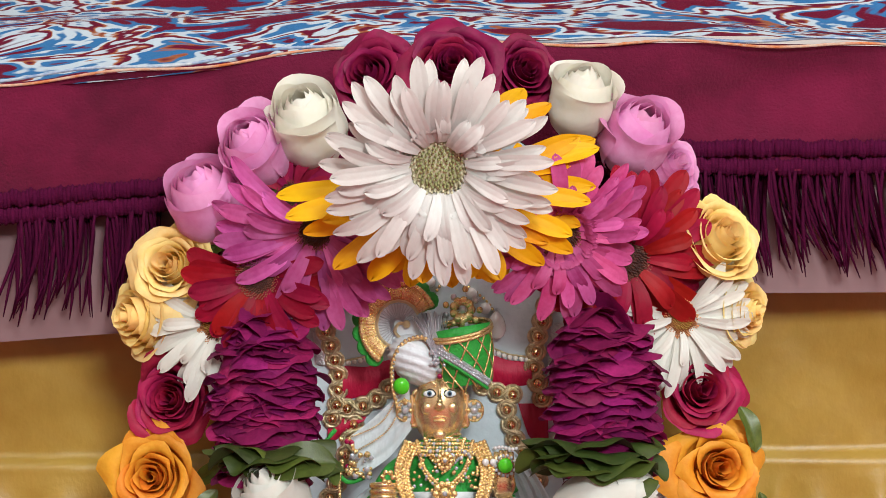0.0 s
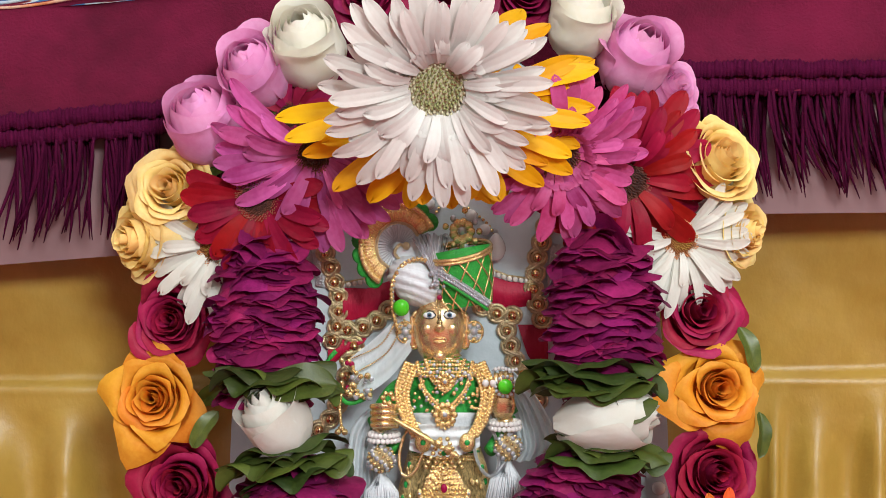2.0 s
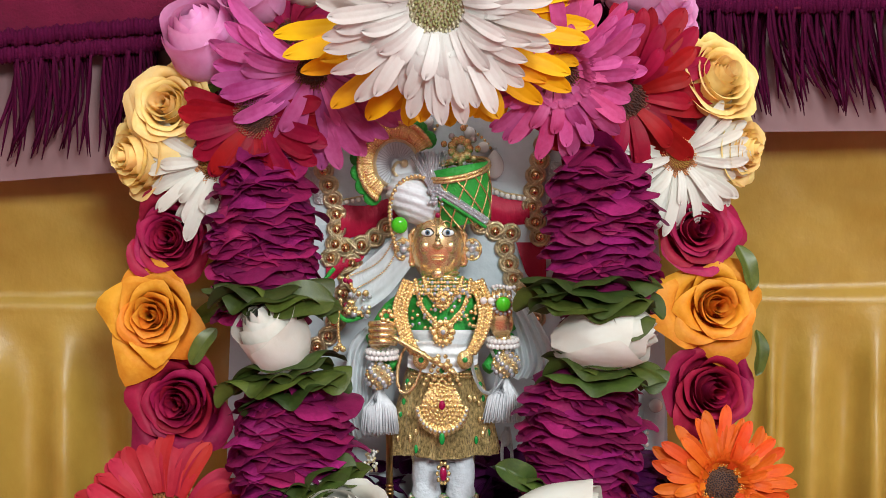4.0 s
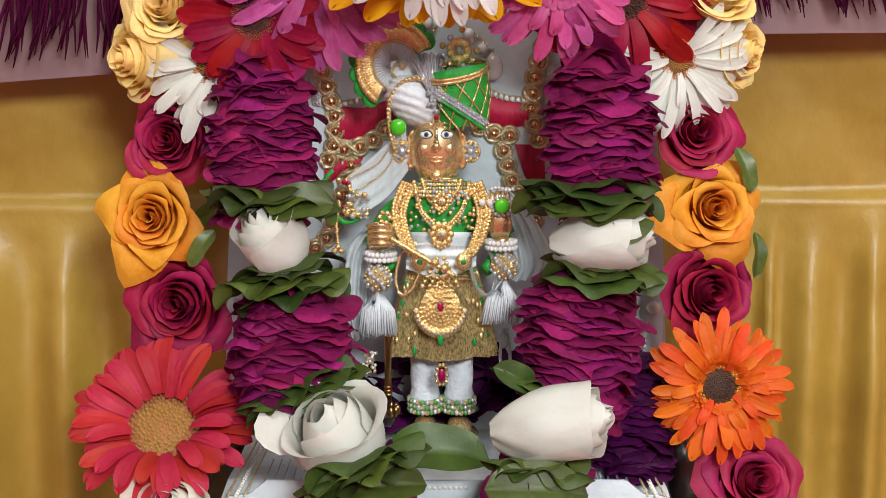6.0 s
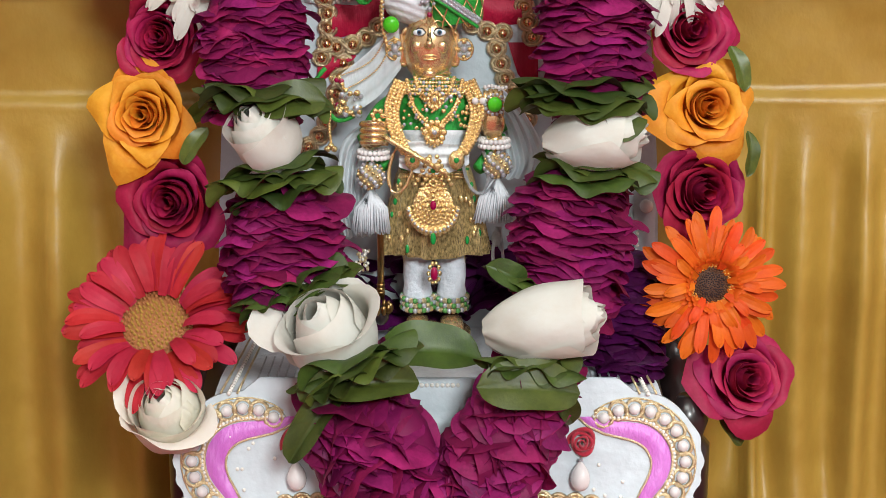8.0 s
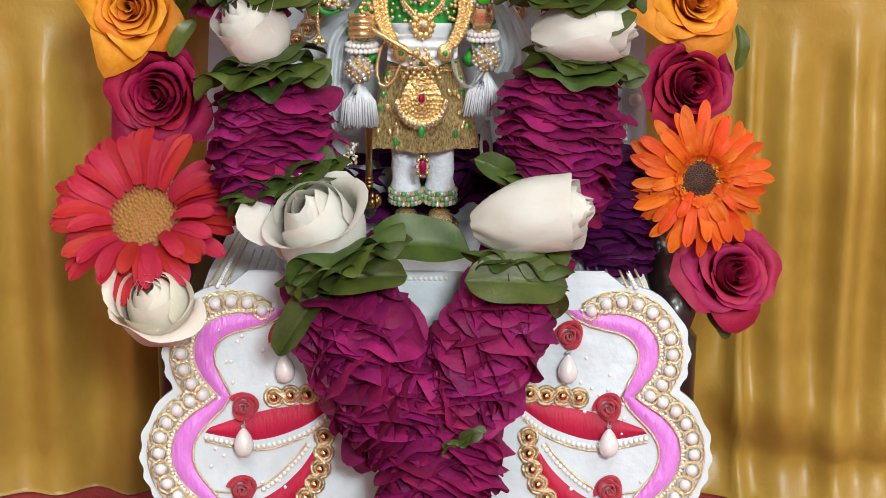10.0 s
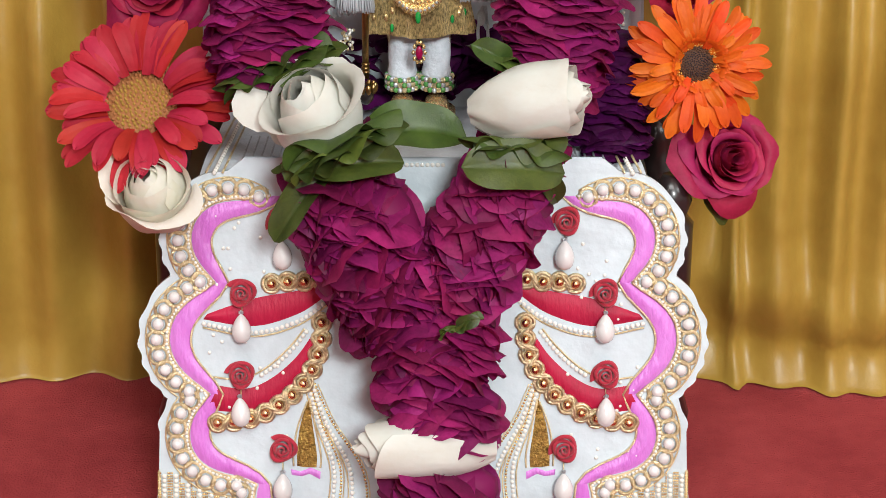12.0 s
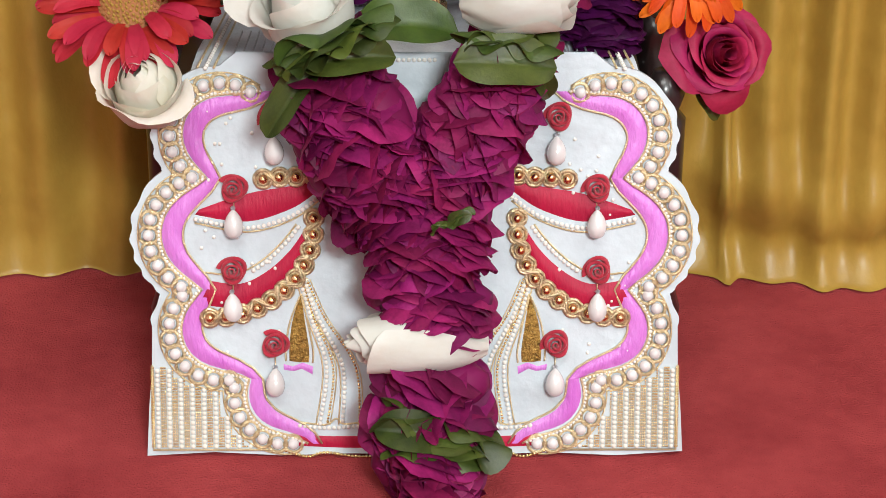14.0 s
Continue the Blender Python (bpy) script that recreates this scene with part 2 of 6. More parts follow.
def rose_parts(parent, mt, n=21, opening=0.8, point=0.0, seed=0, local=None, sepals=True):
    r = random.Random(seed)
    base = local if local is not None else Matrix.Identity(4)
    a = r.uniform(0, 360)
    for k in range(n):
        fr = k / (n - 1)
        me = rose_petal(fr, opening, point, (k + seed) % 2, mt)
        a += 137.5 + r.uniform(-14, 14)
        m = base @ pose(0, 0, 0, r.uniform(-16, 16) * fr * opening, r.uniform(-14, 11) * fr * opening, a) @ Matrix.Diagonal((1, 1, 1 + r.uniform(-0.06, 0.06), 1))
        link("petal", me, parent, m)
    if "calyx" not in CACHE:
        p = Pile()
        p.lathe([(0.05, -1.25), (0.06, -0.95), (0.20, -0.86), (0.26, -0.72), (0.22, -0.6)], n=10)
        CACHE["calyx"] = p.mesh("calyx", LEAF)
        CACHE["sepal"] = sheet("sepal", 4, 6, lambda u, v: (0.2 + 0.55 * math.sin(v * 1.6), (u - 0.5) * 0.26 * (1 - v) ** 0.7, -0.78 + 0.5 * v - 0.1 * v * v), LEAF)
    if sepals:
        link("calyx", CACHE["calyx"], parent, base)
        for k in range(5):
            link("sepal", CACHE["sepal"], parent, base @ pose(0, 0, 0, 0, 0, 72 * k + r.uniform(-9, 9)))


def rose(at, radius, mt, label, az=0, el=16, spin=0, n=21, opening=0.8, point=0.0, seed=1, group="roses round the arch"):
    ob = thing("rose", facing(at, az, el, spin, radius), label, "rose", group)
    if opening < 0.5:
        bud_parts(ob, mt, 13, 0.55 * opening, seed)
    else:
        rose_parts(ob, mt, n, opening, point, seed)
    return ob


def bud_petal(frac, loose, variant, mt):
    """A broad petal lying close round a bud shaped like an egg; the outer ones end lower and turn out at the rim."""
    key = ("bud", round(frac, 3), loose, variant, mt.name)
    if key in CACHE:
        return CACHE[key]
    r = random.Random(int(frac * 900) + variant * 31)
    big, top = 0.26 + 0.26 * frac, 0.62 - 0.14 * frac
    close = 0.91 - 0.20 * frac
    ph, ph2, lean = r.uniform(0, 6), r.uniform(0, 6), r.uniform(-0.12, 0.12)

    def fn(u, v):
        s = 2 * u - 1
        t = v * (1 - 0.07 * s * s - 0.10 * abs(s) ** 6 + lean * s * 0.5 + 0.022 * math.sin(4 * s + ph))
        rad = big * math.sin(math.pi * (0.07 + close * t)) ** 0.72
        lip = max(0.0, t - 0.66) / 0.34
        rad += (0.02 + loose * frac ** 3) * lip ** 1.8 * (1 + 0.4 * math.sin(3 * s + ph)) + 0.012 * math.sin(6 * s + ph2) * t * t + 0.05 * frac * noise.noise((s * 2.6 + ph, t * 3.0, ph2))
        z = -0.66 + (top + 0.66) * t - loose * 0.5 * frac ** 3 * lip ** 2.2 + 0.012 * math.sin(5 * s + ph2) * lip
        phi = s * radians(118 - 30 * frac) * math.sin(math.pi * (0.22 + 0.40 * t)) ** 0.6
        return (rad * math.cos(phi), rad * math.sin(phi), z)

    CACHE[key] = sheet("petal", 16, 14, fn, mt)
    return CACHE[key]


def bud_parts(parent, mt, n=9, loose=0.15, seed=0):
    r = random.Random(seed)
    a = r.uniform(0, 360)
    for k in range(n):
        fr = k / (n - 1)
        a += 137.5 + r.uniform(-18, 18)
        link("petal", bud_petal(fr, loose, (k + seed) % 2, mt), parent, pose(0, 0, 0, r.uniform(-3, 3) * fr, r.uniform(-5, 1) * fr, a))


def ray_petal(length, width, droop, variant, mt, r0=0.2):
    key = ("ray", length, width, droop, variant, mt.name, r0)
    if key in CACHE:
        return CACHE[key]
    r = random.Random(variant * 13 + int(length * 100))
    bend, tw, dr = r.uniform(-0.07, 0.07), r.uniform(-0.12, 0.12), droop + r.uniform(-0.06, 0.06)

    def fn(u, v):
        s = 2 * u - 1
        v = 1 - (1 - v) ** 1.5
        prof = 0.36 + 0.64 * math.sin(math.pi * min(1, 0.06 + 0.62 * v))
        if v > 0.8:
            prof *= max(0.0, 1 - ((v - 0.8) / 0.2) ** 2.0) ** 0.6
        w = width * prof
        x = r0 + (length - r0) * v
        y = s * w + bend * v * v
        z = 0.05 + 0.10 * math.sin(v * 2.2) - dr * v * v + 0.10 * w * s * s + tw * s * w * v
        z -= 0.010 * (math.exp(-((s - 0.33) * 6) ** 2) + math.exp(-((s + 0.33) * 6) ** 2)) * math.sin(math.pi * v)
        x -= 0.035 * (math.exp(-((s - 0.3) * 6) ** 2) + math.exp(-((s + 0.3) * 6) ** 2)) * max(0.0, v - 0.85) / 0.15
        return (x, y, z)

    CACHE[key] = sheet("ray_petal", 8, 12, fn, mt)
    return CACHE[key]


def disc_mesh(r_in, mats, seed=0, dome=0.05, count=330):
    """The flower's heart: small florets in a spiral; the second material is the eye, the third the rim."""
    key = ("disc", r_in, tuple(m.name for m in mats), dome)
    if key in CACHE:
        return CACHE[key]
    r = random.Random(seed)
    p = Pile()
    p.lathe([(r_in * 0.8, -0.12), (r_in * 1.02, 0.02), (r_in * 0.7, 0.04 + dome * 0.5), (r_in * 0.05, 0.045 + dome)], n=24, k=0)
    for i in range(count):
        f = math.sqrt((i + 0.5) / count)
        a = i * 2.39996
        x, y = r_in * f * math.cos(a), r_in * f * math.sin(a)
        k = 1 if f < 0.55 else (0 if f < 0.75 else 2)
        h = (0.02 + 0.02 * f) * r.uniform(0.8, 1.5)
        w = r_in * 0.034 * (1.0 + 0.3 * f)
        z = 0.045 + dome * (1 - f * f)
        lean = 0.35 * f
        vs = [(x + w * math.cos(q), y + w * math.sin(q), z - 0.03) for q in (0, 1.57, 3.14, 4.71)]
        tx, ty = x + lean * h * math.cos(a) + r.uniform(-0.008, 0.008), y + lean * h * math.sin(a) + r.uniform(-0.008, 0.008)
        vs += [(tx + w * 0.8 * math.cos(q), ty + w * 0.8 * math.sin(q), z + h) for q in (0, 1.57, 3.14, 4.71)]
        p.add(vs, [(0, 1, 5, 4), (1, 2, 6, 5), (2, 3, 7, 6), (3, 0, 4, 7), (4, 5, 6, 7)], k)
    CACHE[key] = p.mesh("disc", mats)
    return CACHE[key]


def florets_mesh(mt, r0, r1, n, seed=0):
    """The short inner petals, too fine to pick apart, as one mesh."""
    key = ("florets", mt.name, r0, r1, n)
    if key in CACHE:
        return CACHE[key]
    r = random.Random(seed + 5)
    p = Pile()
    for ring in range(3):
        for i in range(n):
            a = 2 * math.pi * (i + ring / 3 + r.uniform(-0.3, 0.3)) / n
            ln = (r1 - r0) * (1 - 0.25 * ring) * r.uniform(0.75, 1.1)
            w = 0.033 * r.uniform(0.8, 1.2)
            rise = 0.12 + 0.05 * ring
            vs = []
            for j in range(5):
                t = j / 4
                hw = w * (0.5 + 0.8 * t) * (1 if j < 4 else 0.35)
                rad, z = r0 + ln * t, 0.05 + rise * math.sin(t * 1.7) + r.uniform(0, 0.01)
                for s in (-1, 0, 1):
                    vs.append((rad * math.cos(a) - s * hw * math.sin(a), rad * math.sin(a) + s * hw * math.cos(a), z + (0.012 if s else 0)))
            fs = [(j * 3 + q, j * 3 + q + 1, j * 3 + q + 4, j * 3 + q + 3) for j in range(4) for q in range(2)]
            p.add(vs, fs)
    CACHE[key] = p.mesh("inner_ruff", mt)
    return CACHE[key]


def gerbera(at, radius, mt, disc_mats, label, az=0, el=16, spin=0, disc=0.26, width=0.085, rays=(26, 24, 16), droop=0.1, seed=1, inner=None, cup=0.0, gap=None, high=1.0):
    ob = thing("gerbera", facing(at, az, el, spin, radius) @ Matrix.Diagonal((1, high, 1, 1)), label, "flower", "gerberas round the arch")
    r = random.Random(seed)
    for layer, n in enumerate(rays):
        length = (1.0, 0.9, 0.66)[layer]
        for k in range(n):
            a = 360 * (k + 0.5 * layer) / n + r.uniform(-4, 4)
            if gap and gap[0] < a % 360 < gap[1]:
                continue
            me = ray_petal(length, width * (1, 0.95, 0.85)[layer], droop, r.randrange(4), mt, disc * 0.8)
            sc = r.uniform(0.9, 1.05)
            link("ray_petal", me, ob, pose(0, 0, 0.025 * layer, r.uniform(-14, 14), -(3 + 4 * layer) - cup + r.uniform(-9, 7), a) @ Matrix.Diagonal((sc, sc, sc, 1)))
    if inner:
        link("inner_ruff", florets_mesh(inner, disc * 0.85, disc * 0.85 + 0.24, 34), ob)
    link("disc", disc_mesh(disc, disc_mats), ob, Matrix.Translation((0, 0, 0.05)))
    return ob


def heap_petal(variant, mt):
    key = ("heap", variant, mt.name)
    if key in CACHE:
        return CACHE[key]
    r = random.Random(variant * 31 + 3)
    ph = [r.uniform(0, 6.3) for _ in range(4)]
    cup, ruffle = r.uniform(0.10, 0.42), r.uniform(0.03, 0.09)

    def fn(u, v):
        a = 2 * math.pi * u
        rim = 1 + 0.05 * math.sin(2 * a + ph[0]) + 0.02 * math.sin(5 * a + ph[1])
        rad = v * rim
        z = -cup * v * v + ruffle * v ** 2.5 * math.sin(4 * a + ph[2]) + 0.022 * v ** 4 * math.sin(9 * a + ph[3])
        return (rad * math.cos(a), 0.78 * rad * math.sin(a), z + 0.02 * math.sin(7 * rad + ph[0]) * math.cos(5 * a))

    CACHE[key] = sheet("petal", 30, 5, fn, mt)
    return CACHE[key]


def petal_cluster(parent, at, w, h, depth, lean=0.0, seed=0, mt=None, rows=None, tilt=14, droop=18):
    """A stretch of a garland: rose petals threaded flat on a string, seen from the side."""
    mt = mt or P_PURPLE
    r = random.Random(seed * 101 + 9)
    m = Matrix.Translation(at) @ pose(0, 0, 0, -tilt, lean, 0)
    p = Pile()
    p.lathe([(0.30 * w, -0.46 * h), (0.40 * w, -0.2 * h), (0.41 * w, 0.1 * h), (0.30 * w, 0.44 * h)], n=16, sy=depth / w)
    core = link("garland_section", p.mesh("garland_section", P_PURPLE), parent, m)
    rows = rows or max(4, int(h / 0.0040))
    for j in range(rows):
        f = (j + 0.5) / rows - 0.5
        env = 1 - 0.22 * (2 * f) ** 4
        n = 9
        for k in range(n):
            th = radians(-90 + (k - (n - 1) / 2) * 25 + r.uniform(-14, 14))
            ps = r.uniform(0.26, 0.40) * w * (1.0 if droop < 35 else 1.12)
            push = env * r.uniform(0.86, 1.08)
            cx, cy = (0.5 * w * push - ps * 0.9) * math.cos(th), (0.5 * depth * push - ps * 0.6) * math.sin(th)
            z = f * h + r.uniform(-0.006, 0.006)
            lift = r.gauss(droop, 11) if r.random() < 0.94 else r.uniform(30, 70)
            pm = Matrix.Translation((cx, cy, z)) @ Matrix.Rotation(th, 4, "Z") @ pose(0, 0, 0, r.gauss(0, 9), lift, 0) @ pose(0, 0, 0, 0, 0, r.uniform(0, 360))
            link("petal", heap_petal(r.randrange(12), mt), core, pm @ Matrix.Diagonal((ps, ps, ps, 1)))
    return core


def fold_leaf(variant, mt):
    """A leaf gathered into a ruffled half cup, its wavy rim outward."""
    key = ("fold", variant, mt.name)
    if key in CACHE:
        return CACHE[key]
    r = random.Random(variant * 17 + 2)
    k, k2, ph, ph2 = r.choice((4, 5, 6)), r.choice((9, 11)), r.uniform(0, 6), r.uniform(0, 6)
    amp, span = r.uniform(0.08, 0.14), radians(r.uniform(95, 115))

    def fn(u, v):
        a = -math.pi / 2 + (2 * u - 1) * span
        rim = v ** 1.6
        rad = (0.16 + 0.84 * v) * (1 - 0.30 * abs(2 * u - 1) ** 5) + 0.9 * amp * rim * math.sin(k * a + ph + 1.3)
        z = 0.16 * v - 0.20 * v ** 3 + amp * rim * (math.sin(k * a + ph) + 0.45 * math.sin(k2 * a + ph2))
        return (rad * math.cos(a), 0.62 * rad * math.sin(a), z)

    CACHE[key] = sheet("leaf", 48, 9, fn, mt)
    return CACHE[key]


def wrap_leaf(variant, mt):
    """A pointed leaf, bent along its midrib."""
    key = ("wrap", variant, mt.name)
    if key in CACHE:
        return CACHE[key]
    r = random.Random(variant * 19 + 4)
    bend, ph, sag = r.uniform(0.15, 0.5), r.uniform(0, 6), r.uniform(0.1, 0.35)

    def fn(u, v):
        x, s = 2 * u - 1, 2 * v - 1
        half = 0.40 * max(0.0, 1 - abs(x) ** 3) ** 0.6 + 0.012
        y = s * half
        z = bend * abs(s) * half * 1.6 - 0.02 * math.exp(-(s * 9) ** 2) + 0.05 * math.sin(5 * x + ph) * s * s - sag * x * x
        return (x, y, z)

    CACHE[key] = sheet("leaf", 20, 12, fn, mt)
    return CACHE[key]


def leaf_bundle(parent, at, w, az=0, el=10, roll=0, seed=0, folds=3, wraps=1):
    """Leaves folded and threaded one upon another, their rims to the front."""
    r = random.Random(seed * 7 + 1)
    m = Matrix.Translation(at) @ pose(0, 0, 0, 0, roll, 0) @ pose(0, 0, 0, -el, 0, az)
    s = 0.57 * w
    body = link("folded_leaf", fold_leaf(seed % 6, LEAF), parent, m @ Matrix.Diagonal((s, s, s, 1)))
    n = folds + 1
    for k in range(n):
        sc = r.uniform(0.80, 1.0)
        link("leaf", fold_leaf((seed + k + 1) % 6, LEAF_EDGE if k % 3 == 1 else LEAF), body,
             pose(r.uniform(-0.10, 0.10), r.uniform(-0.06, 0.06), 0.13 * (k - n / 2 + 0.5), r.uniform(-9, 7), r.uniform(-9, 9), r.uniform(-18, 18)) @ Matrix.Diagonal((sc, sc, sc, 1)))
    for k in range(wraps):
        link("leaf", wrap_leaf((seed + k) % 4, LEAF), body, pose(r.choice((-0.4, 0.4)), -0.40, 0.02 + 0.15 * k, r.uniform(55, 80), r.uniform(-10, 10), r.uniform(-12, 12)) @ Matrix.Diagonal((0.5, 0.7, 0.5, 1)))
    return body


# ---------------------------------------------------------------- the room
def slab(name, size, at, mt, label="", category=""):
    p = Pile()
    x, y, z = (d / 2 for d in size)
    vs = [(a * x, b * y, c * z) for c in (-1, 1) for a, b in ((-1, -1), (1, -1), (1, 1), (-1, 1))]
    p.add(vs, [(3, 2, 1, 0), (4, 5, 6, 7), (0, 1, 5, 4), (1, 2, 6, 5), (2, 3, 7, 6), (3, 0, 4, 7)])
    ob = link(name, p.mesh(name, mt, False), None, Matrix.Translation(at))
    return tagged(ob, label, category, "", "structure")


WALLPAINT = mat("cream_wall_paint", (0.82, 0.80, 0.76), rough=0.8, scale=6, dark=0.93, bump=0.1, bump_scale=200)
floor_ob = link("floor", sheet("floor", 60, 60, lambda u, v: (-3 + 6 * u, -3.2 + 5.2 * v, 0.0008 * noise.noise((u * 40, v * 40, 0))), CARPET))
tagged(floor_ob, "dull red carpet covering the floor", "floor", "", "structure")
slab("wall_north", (6, 0.1, 2.6), (0, 1.95, 1.3), WALLPAINT, "plain cream wall", "wall")
slab("wall_south", (6, 0.1, 2.6), (0, -3.15, 1.3), WALLPAINT, "plain cream wall", "wall")
slab("wall_east", (0.1, 5.0, 2.6), (2.95, -0.6, 1.3), WALLPAINT, "plain cream wall", "wall")
slab("wall_west", (0.1, 5.0, 2.6), (-2.95, -0.6, 1.3), WALLPAINT, "plain cream wall", "wall")
slab("ceiling", (6, 5.2, 0.1), (0, -0.6, 2.65), WALLPAINT, "plain white ceiling", "ceiling")


# ---------------------------------------------------------------- hangings
FOLDS = ((-0.188, 0.012, 0.010), (-0.228, 0.015, 0.013), (-0.275, 0.022, 0.015), (-0.33, 0.02, 0.013), (0.172, 0.012, 0.008), (0.201, 0.0045, 0.010), (0.226, 0.014, 0.011),
         (0.262, 0.010, 0.013), (0.292, 0.014, 0.012), (0.335, 0.016, 0.013), (-0.12, 0.012, 0.01), (-0.06, 0.014, 0.01), (0.0, 0.014, 0.01), (0.07, 0.014, 0.01), (0.12, 0.014, 0.01))


def smooth(a, b, x):
    t = min(1.0, max(0.0, (x - a) / (b - a)))
    return t * t * (3 - 2 * t)


def curtain_y(x, z):
    """Depth of the cloth: a plain upper width, a tucked seam, and soft folds below that spread on the floor."""
    y = 0.116 + 0.004 * noise.noise((x * 7, 0.3, 1.7))
    seam = 0.3272 + 0.0093 * x
    fall = smooth(seam, seam - 0.052, z)
    low = smooth(seam, 0.20, z)
    calm = 0.55 + 0.45 * smooth(0.02, 0.12, z)
    for c, w, h in FOLDS:
        swing = 0.030 * (0.327 - z) * noise.noise((c * 11, 4.0, z * 2.5)) / 0.3
        y -= fall * (0.3 + 0.7 * low) * calm * 2.2 * h * math.exp(-((x - c - swing) / (w * (0.7 + 0.4 * low))) ** 2)
    y -= 0.0006 * math.exp(-((z - seam) / 0.0028) ** 2)
    upper = smooth(seam - 0.002, seam + 0.006, z)
    y += upper * (0.007 - 0.05 * max(0.0, z - seam - 0.006) + 0.0022 * noise.noise((x * 9 + z * 6, z * 5, 6)))
    # soft creases, the longer ones slanting
    y += 0.0034 * noise.noise((x * 16 + z * 9, z * 12 - x * 5, 3)) + 0.0007 * noise.noise((x * 45 + z * 50, z * 40 - x * 30, 5))
    # the hem bulges and spreads over the floor on one side
    side = smooth(0.165, 0.205, x)
    zc = 0.062 + 0.25 * max(-0.05, 0.215 - x) + 0.022 * noise.noise((x * 20, 1, 1))
    y -= side * 0.020 * math.exp(-((z - zc) / 0.026) ** 2) * (0.7 + 0.5 * noise.noise((x * 9, 3, 3)))
    y -= (0.006 + 0.020 * side) * max(0.0, 1 - z / 0.03) ** 1.6 * (0.9 + 0.5 * noise.noise((x * 7, 0, 8)) + 0.2 * noise.noise((x * 24, 0, 5)))
    return y


def curtain_fn(u, v):
    x, z = -0.9 + 1.8 * u, 0.55 * v
    return (x, curtain_y(x, z), max(0.002, z))


curtain = link("curtain", sheet("curtain", 560, 230, curtain_fn, SATIN))
tagged(curtain, "gold satin curtain hanging in soft folds to the floor", "curtain")


def band_z(x):
    """Height of the velvet's lower border, which sags to one side."""
    return 0.512 - 0.0005 + (0.0 if x > 0.12 else -0.075 * (0.12 - x) - 0.018 * max(0.0, -x) ** 2)


def top_z(x):
    return 0.580 + 0.0015 * math.sin(14 * x) - (0.0 if x > -0.05 else 0.11 * (-0.05 - x))


def velvet_fn(u, v):
    x = -0.9 + 1.8 * u
    z = band_z(x) + (top_z(x) - band_z(x)) * v
    y = 0.062 + 0.017 * (1 - 0.85 * v ** 4) * noise.noise((x * 8, z * 14, 2)) + 0.004 * noise.noise((x * 26, z * 40, 7)) + 0.004 * math.sin(18 * x + 30 * z) * (1 - v) + 0.004 * v
    return (x, y, z)


drape = thing("velvet_drape", (0, 0.058, 0.5), "maroon velvet drape with a woven ikat top and long yarn fringe", "drape")
link("velvet_panel", sheet("velvet_panel", 200, 24, velvet_fn, VELVET), drape, Matrix.Translation((0, -0.062, -0.5)))


def ikat_mat():
    m = mat("ikat_weave", (0.12, 0.006, 0.022), rough=0.85, scale=20, bump=0.4, bump_scale=800, spec=0.08)
    nt = m.node_tree
    b, L = nt.nodes["Principled BSDF"], nt.links.new
    tc = nt.nodes.new("ShaderNodeTexCoord")
    mp = nt.nodes.new("ShaderNodeMapping")
    mp.inputs["Scale"].default_value = (5.0, 9.5, 0)
    L(tc.outputs["Object"], mp.inputs["Vector"])
    warp = nt.nodes.new("ShaderNodeTexNoise")
    warp.inputs["Scale"].default_value = 1.6
    L(mp.outputs["Vector"], warp.inputs["Vector"])
    mix = nt.nodes.new("ShaderNodeVectorMath")
    mix.operation = "MULTIPLY_ADD"
    mix.inputs[1].default_value = (0.5, 0.6, 0)
    L(warp.outputs["Color"], mix.inputs[0])
    L(mp.outputs["Vector"], mix.inputs[2])
    v = nt.nodes.new("ShaderNodeTexNoise")
    v.inputs["Scale"].default_value, v.inputs["Detail"].default_value, v.inputs["Distortion"].default_value = 3.0, 3.5, 0.25
    L(mix.outputs[0], v.inputs["Vector"])
    ramp = nt.nodes.new("ShaderNodeValToRGB")
    ramp.color_ramp.interpolation = "LINEAR"
    e = ramp.color_ramp.elements
    red, blue, white, rust = (0.11, 0.005, 0.022, 1), (0.03, 0.13, 0.30, 1), (0.42, 0.49, 0.55, 1), (0.30, 0.10, 0.04, 1)
    e[0].position, e[0].color = 0.0, red
    e[1].position, e[1].color = 0.425, red
    for pos, col in ((0.435, blue), (0.462, blue), (0.47, white), (0.492, white), (0.50, rust), (0.512, red), (0.535, red), (0.545, white), (0.575, white), (0.585, blue), (0.615, blue), (0.63, rust), (0.65, red)):
        q = e.new(pos)
        q.color = col
    L(v.outputs["Fac"], ramp.inputs["Fac"])
    for l in list(b.inputs["Base Color"].links):
        nt.links.remove(l)
    L(ramp.outputs["Color"], b.inputs["Base Color"])
    return m


IKAT = ikat_mat()


def ikat_fn(u, v):
    x = -0.9 + 1.8 * u
    back = 0.45 * v
    return (x, 0.066 + back, top_z(x) + 0.10 * v + 0.004 * math.sin(9 * x + 20 * v) + 0.006 * noise.noise((x * 6, v * 8, 1)) * min(1, v * 5))


